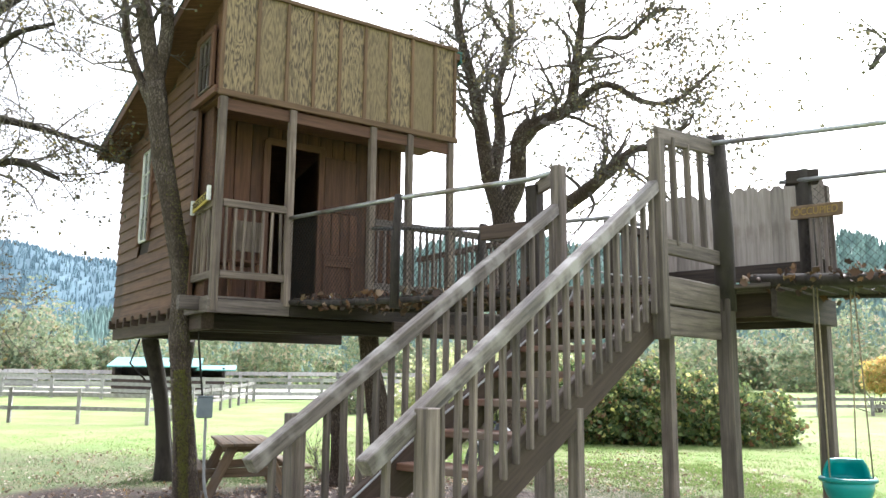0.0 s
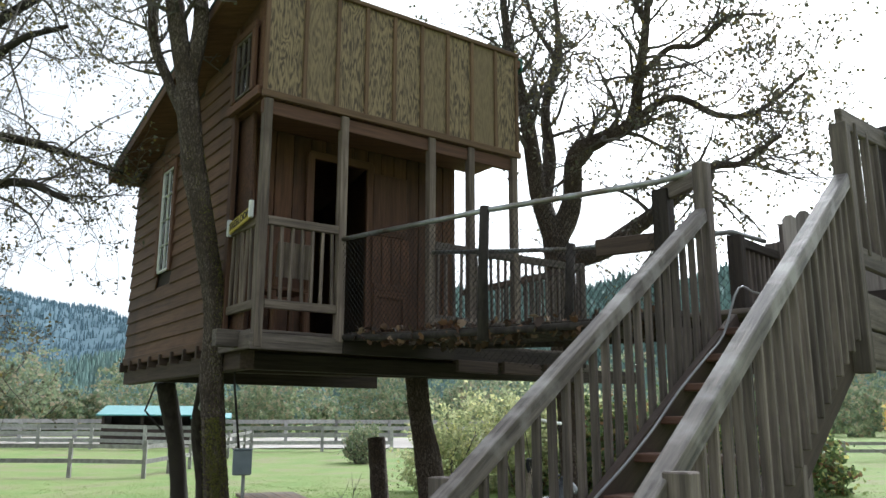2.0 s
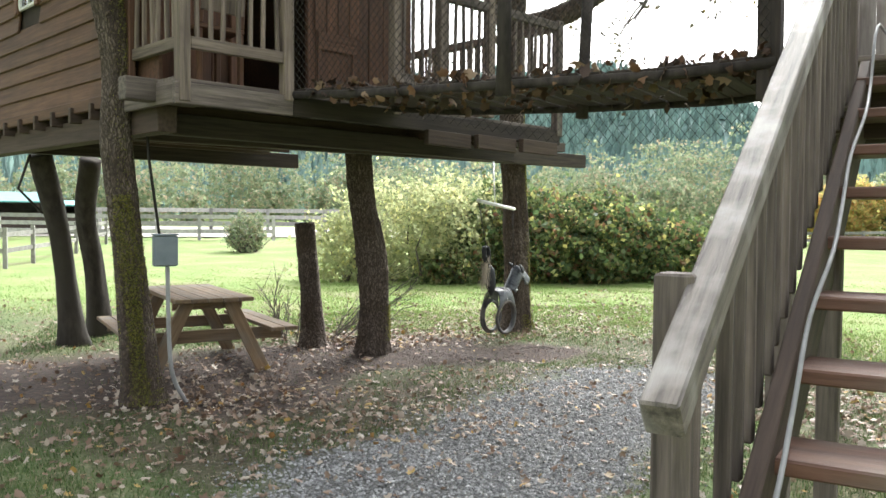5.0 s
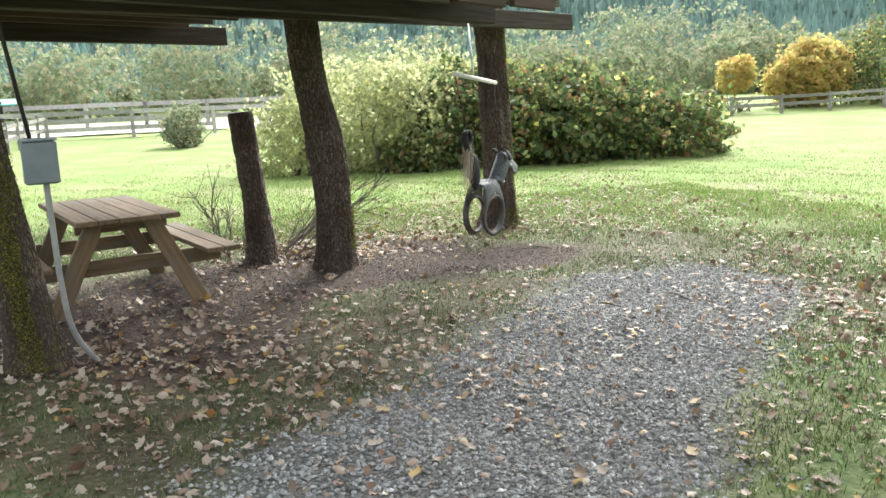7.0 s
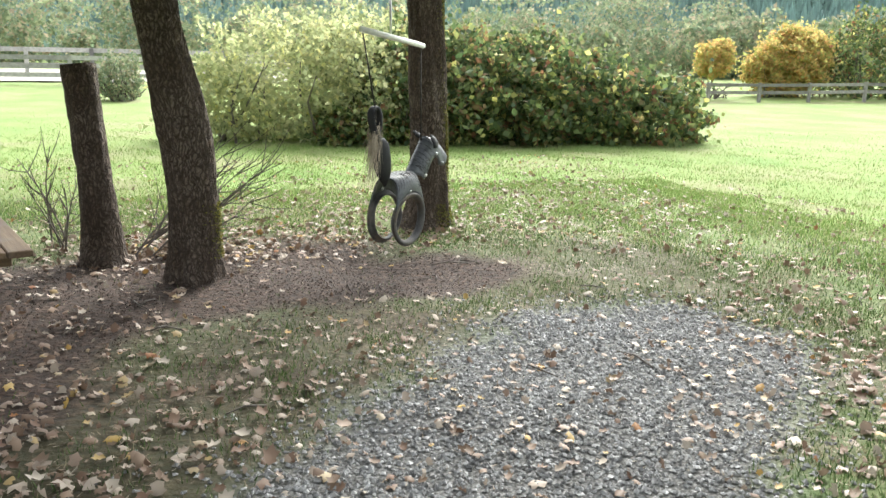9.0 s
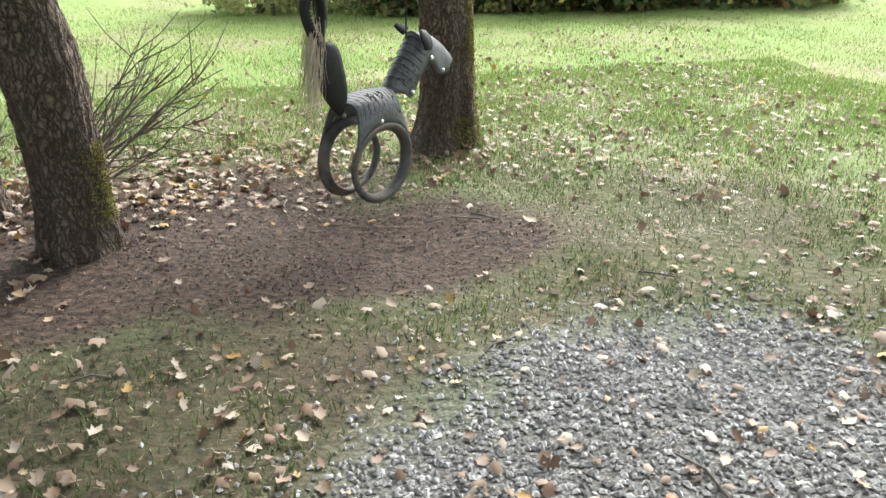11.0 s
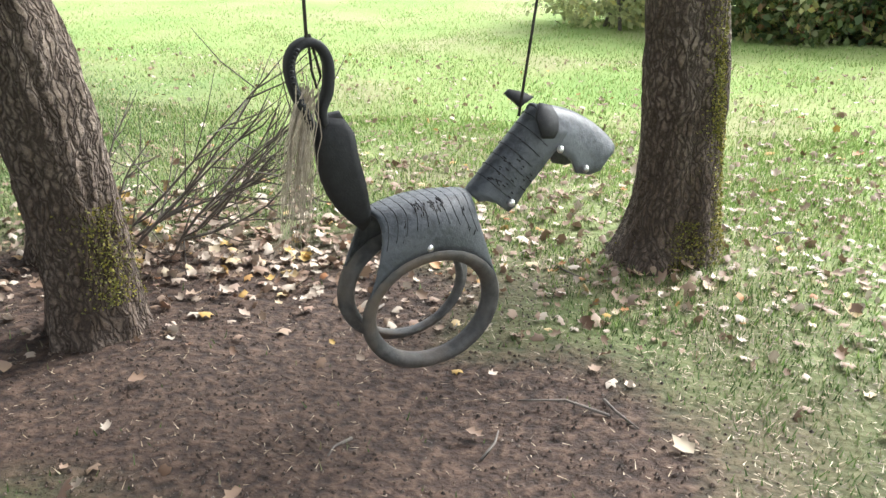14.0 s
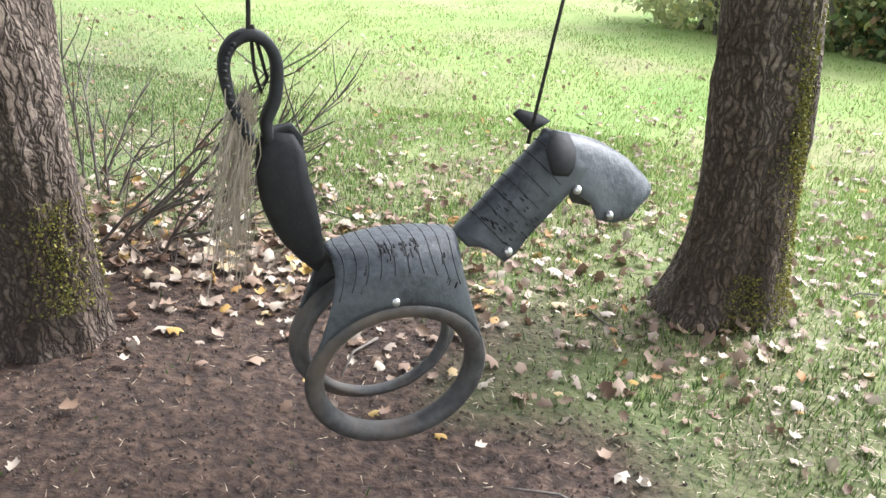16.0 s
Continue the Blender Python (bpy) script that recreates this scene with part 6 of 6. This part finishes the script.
rot = np.stack([np.cos(ang)[:, None] * v[..., 0] - np.sin(ang)[:, None] * v[..., 1], np.sin(ang)[:, None] * v[..., 0] + np.cos(ang)[:, None] * v[..., 1], v[..., 2] * 0.7], -1)
rot += np.stack([P[:, 0], P[:, 1], ground_z(P[:, 0], P[:, 1]) + 0.004], -1)[:, None, :]
stones = raw("gravel_stones", rot.reshape(-1, 3).tolist(), (tri[None] + 6 * np.arange(n)[:, None, None]).reshape(-1, 3).tolist(), stone_mat)
tagged(link("gravel_stones", stones, None, Matrix()), "loose grey gravel stones on the path", "gravel", kind="stuff")

Q = rg.uniform((-9, 0), (5, 17), (60000, 2))
dens = 0.17 + 0.02 * dirt_at(Q[:, 0], Q[:, 1]) + 0.12 * (wave(Q[:, 0] * 0.7, Q[:, 1] * 0.7) > 0.1) - 0.06 * gravel_at(Q[:, 0], Q[:, 1])
dens += 0.55 * np.exp(-(((Q[:, 0] + 2.5) / 0.8) ** 2 + ((Q[:, 1] - 10.9) / 0.5) ** 2))
dens += 0.7 * np.exp(-(((Q[:, 0] + 3.7) / 0.9) ** 2 + ((Q[:, 1] - 8.0) / 0.5) ** 2)) + 0.25 * np.exp(-(((Q[:, 0] - 0.9) / 0.8) ** 2 + ((Q[:, 1] - 6.6) / 1.2) ** 2))
dens -= 0.5 * np.exp(-(((Q[:, 0] + 0.6) / 1.3) ** 2 + ((Q[:, 1] - 9.6) / 0.8) ** 2))
dens += 0.5 * np.exp(-(((Q[:, 0] - 0.1) / 0.6) ** 2 + ((Q[:, 1] - 5.9) / 0.9) ** 2))
dens *= np.where(Q[:, 1] > 13, 0.5, 1)
dens += 0.3 * np.exp(-(((Q[:, 0] + 2.0) / 0.9) ** 2 + ((Q[:, 1] - 6.9) / 0.9) ** 2)) + 0.45 * np.exp(-(((Q[:, 0] + 1.3) / 0.9) ** 2 + ((Q[:, 1] - 11.3) / 0.5) ** 2)) + 0.3 * np.exp(-(((Q[:, 0] - 1.4) / 0.6) ** 2 + ((Q[:, 1] - 6.6) / 1.2) ** 2))
Q = Q[rg.random(len(Q)) < dens]
Q = np.concatenate([Q, rg.uniform((-2.6, 10.5), (3.5, 14), (1700, 2)), rg.uniform((-3.0, 7.0), (2.5, 9.4), (420, 2))])
Z = ground_z(Q[:, 0], Q[:, 1]) + rg.uniform(0.006, 0.03, len(Q))
tagged(leaf_cloud("fallen_leaves", np.column_stack([Q, Z]), 0.044, litter_mat, rg, None, True, True), "curled brown and yellow fallen leaves", "leaves", kind="stuff")

Q = np.concatenate([rg.normal((-3.5, 7.6), (1.0, 1.1), (650, 2)), rg.normal((-2.6, 6.3), (0.8, 1.2), (260, 2)), rg.normal((1.3, 6.2), (0.55, 1.4), (620, 2)), rg.normal((-2.1, 11.2), (0.6, 0.4), (420, 2)), rg.uniform((-1.0, 11), (4, 15), (420, 2)), rg.normal((-0.5, 11.8), (1.2, 0.7), (220, 2)), rg.normal((-5.5, 8.6), (1.5, 1.5), (420, 2))])
Q = Q[rg.random(len(Q)) > 0.85 * gravel_at(Q[:, 0], Q[:, 1])]
Z = ground_z(Q[:, 0], Q[:, 1]) + rg.uniform(0.01, 0.035, len(Q))
tagged(leaf_cloud("maple_leaves", np.column_stack([Q, Z]), 0.062, litter_mat, rg, None, True, True), "large curled maple leaves lying in drifts", "leaves", kind="stuff")

fresh_mat = leaf_mat("fresh_grass_blades", [(0.0, (0.12, 0.22, 0.045)), (0.45, (0.2, 0.31, 0.075)), (0.75, (0.28, 0.36, 0.12)), (0.9, (0.36, 0.35, 0.17)), (1.0, (0.46, 0.42, 0.27))], 0.35)


def blades(name, label, G, low, high, w, material):
    """Single upright blades at the points of G, as one mesh."""
    n = len(G)
    ht, az, ln = rg.uniform(low, high, n), rg.uniform(0, 6.28, n), rg.uniform(-0.5, 0.5, (n, 2))
    base = np.stack([G[:, 0], G[:, 1], ground_z(G[:, 0], G[:, 1]) - 0.005], -1)
    across = np.stack([w * np.cos(az), w * np.sin(az), 0 * az], -1)
    tip = base + np.stack([ln[:, 0] * ht, ln[:, 1] * ht, ht], -1)
    mesh = bpy.data.meshes.new(name)
    mesh.vertices.add(n * 3)
    mesh.vertices.foreach_set("co", np.stack([base + across, base - across, tip], 1).reshape(-1))
    mesh.loops.add(n * 3)
    mesh.loops.foreach_set("vertex_index", np.arange(n * 3))
    mesh.polygons.add(n)
    mesh.polygons.foreach_set("loop_start", np.arange(0, n * 3, 3))
    mesh.polygons.foreach_set("loop_total", np.full(n, 3))
    mesh.update(calc_edges=True)
    mesh.materials.append(material)
    tagged(link(name, mesh, None, Matrix()), label, "grass", kind="stuff")


G = np.concatenate([rg.uniform((-6, 3.5), (4.5, 14), (330000, 2)), rg.normal((-1, 11), (6, 6), (330000, 2))])
clump = 0.7 * wave(G[:, 0] * 3.1, G[:, 1] * 2.7) + 0.5 * wave(G[:, 0] * 7.3 + 1.0, G[:, 1] * 6.1)
dens = (1 - gravel_at(G[:, 0], G[:, 1])) ** 2 * (1 - 0.97 * bare_at(G[:, 0], G[:, 1]) ** 0.7) * np.clip(0.72 + 0.8 * wave(G[:, 0] * 1.3, G[:, 1] * 1.1), 0.15, 1)
dens *= 1 - dirt_at(G[:, 0], G[:, 1]) * np.clip(0.75 - 1.6 * clump, 0, 1)
G = G[rg.random(len(G)) < dens]
# Duller blades fill the worn lawn and its painted tree shade.
fresh = rg.random(len(G)) < lush_unshaded_at(G[:, 0], G[:, 1]) * 1.25 - 0.1
blades("grass", "short trodden grass with dry blades, dulled for tree shade", G[~fresh], 0.015, 0.05, 0.0035, grass_mat)
blades("grass", "fresh green lawn grass", G[fresh], 0.02, 0.055, 0.005, fresh_mat)

K = np.concatenate([rg.uniform((-4.5, 5), (3.5, 13.5), (60000, 2)), rg.uniform((-3, 9.5), (3.5, 13.5), (70000, 2))])
K = K[rg.random(len(K)) < (1 - 0.75 * gravel_at(K[:, 0], K[:, 1])) * (1 - 0.9 * bare_at(K[:, 0], K[:, 1])) * np.clip(0.55 + 0.6 * wave(K[:, 0] * 1.9, K[:, 1] * 2.1), 0.1, 1)]
n = len(K)
az, ln = rg.uniform(0, 6.28, n), rg.uniform(0.012, 0.045, n)
kz = ground_z(K[:, 0], K[:, 1]) + rg.uniform(0.003, 0.014, n)
c, s = np.cos(az), np.sin(az)
a = np.stack([K[:, 0] - s * 0.002, K[:, 1] + c * 0.002, kz], -1)
b = np.stack([K[:, 0] + s * 0.002, K[:, 1] - c * 0.002, kz], -1)
t = np.stack([K[:, 0] + c * ln, K[:, 1] + s * ln, kz + rg.uniform(-0.004, 0.012, n)], -1)
thatch_mat = leaf_mat("dry_straw_and_crumbs", [(0.0, (0.05, 0.032, 0.022)), (0.4, (0.14, 0.1, 0.07)), (0.7, (0.34, 0.27, 0.18)), (1.0, (0.5, 0.43, 0.32))], 0)
km = raw("thatch", np.stack([a, b, t], 1).reshape(-1, 3).tolist(), np.arange(n * 3).reshape(-1, 3).tolist(), thatch_mat)
tagged(link("thatch", km, None, Matrix()), "dry straw and crumbs scattered on the ground", "thatch", kind="stuff")

# clods and grit lying on the bare earth
C = rg.uniform((-4.2, 8.6), (1.2, 11.2), (26000, 2))
C = C[rg.random(len(C)) < bare_at(C[:, 0], C[:, 1]) * 0.9 + 0.12 * dirt_at(C[:, 0], C[:, 1])]
n = len(C)
v = octa[None] * (0.002 + 0.006 * rg.random((n, 1, 1)) ** 3) * rg.uniform(0.6, 1.4, (n, 1, 3)) + np.stack([C[:, 0], C[:, 1], ground_z(C[:, 0], C[:, 1]) + 0.002], -1)[:, None, :]
clod_mat = leaf_mat("earth_clods", [(0.0, (0.02, 0.012, 0.009)), (0.5, (0.055, 0.035, 0.025)), (0.85, (0.1, 0.067, 0.05)), (1.0, (0.2, 0.16, 0.13))], 0)
clods = raw("earth_clods", v.reshape(-1, 3).tolist(), (tri[None] + 6 * np.arange(n)[:, None, None]).reshape(-1, 3).tolist(), clod_mat)
tagged(link("earth_clods", clods, None, Matrix()), "small brown clods and grit on trodden earth", "earth", kind="stuff")

# fallen twigs
for i in range(26):
    x, y = rg.uniform(-2.6, 2.2), rg.uniform(7.6, 12.2)
    az, ln = rg.uniform(0, 6.28), rg.uniform(0.12, 0.32)
    z = float(ground_z(x, y)) + 0.007
    q = [(x, y, z), (x + ln * 0.5 * math.cos(az), y + ln * 0.5 * math.sin(az), z + 0.012), (x + ln * math.cos(az + 0.2), y + ln * math.sin(az + 0.2), z)]
    tagged(tube("fallen_twig", q, [0.006, 0.005, 0.003], twig_bark, None, 5), "short dry twig lying on the ground", "twig", "fallen twigs")
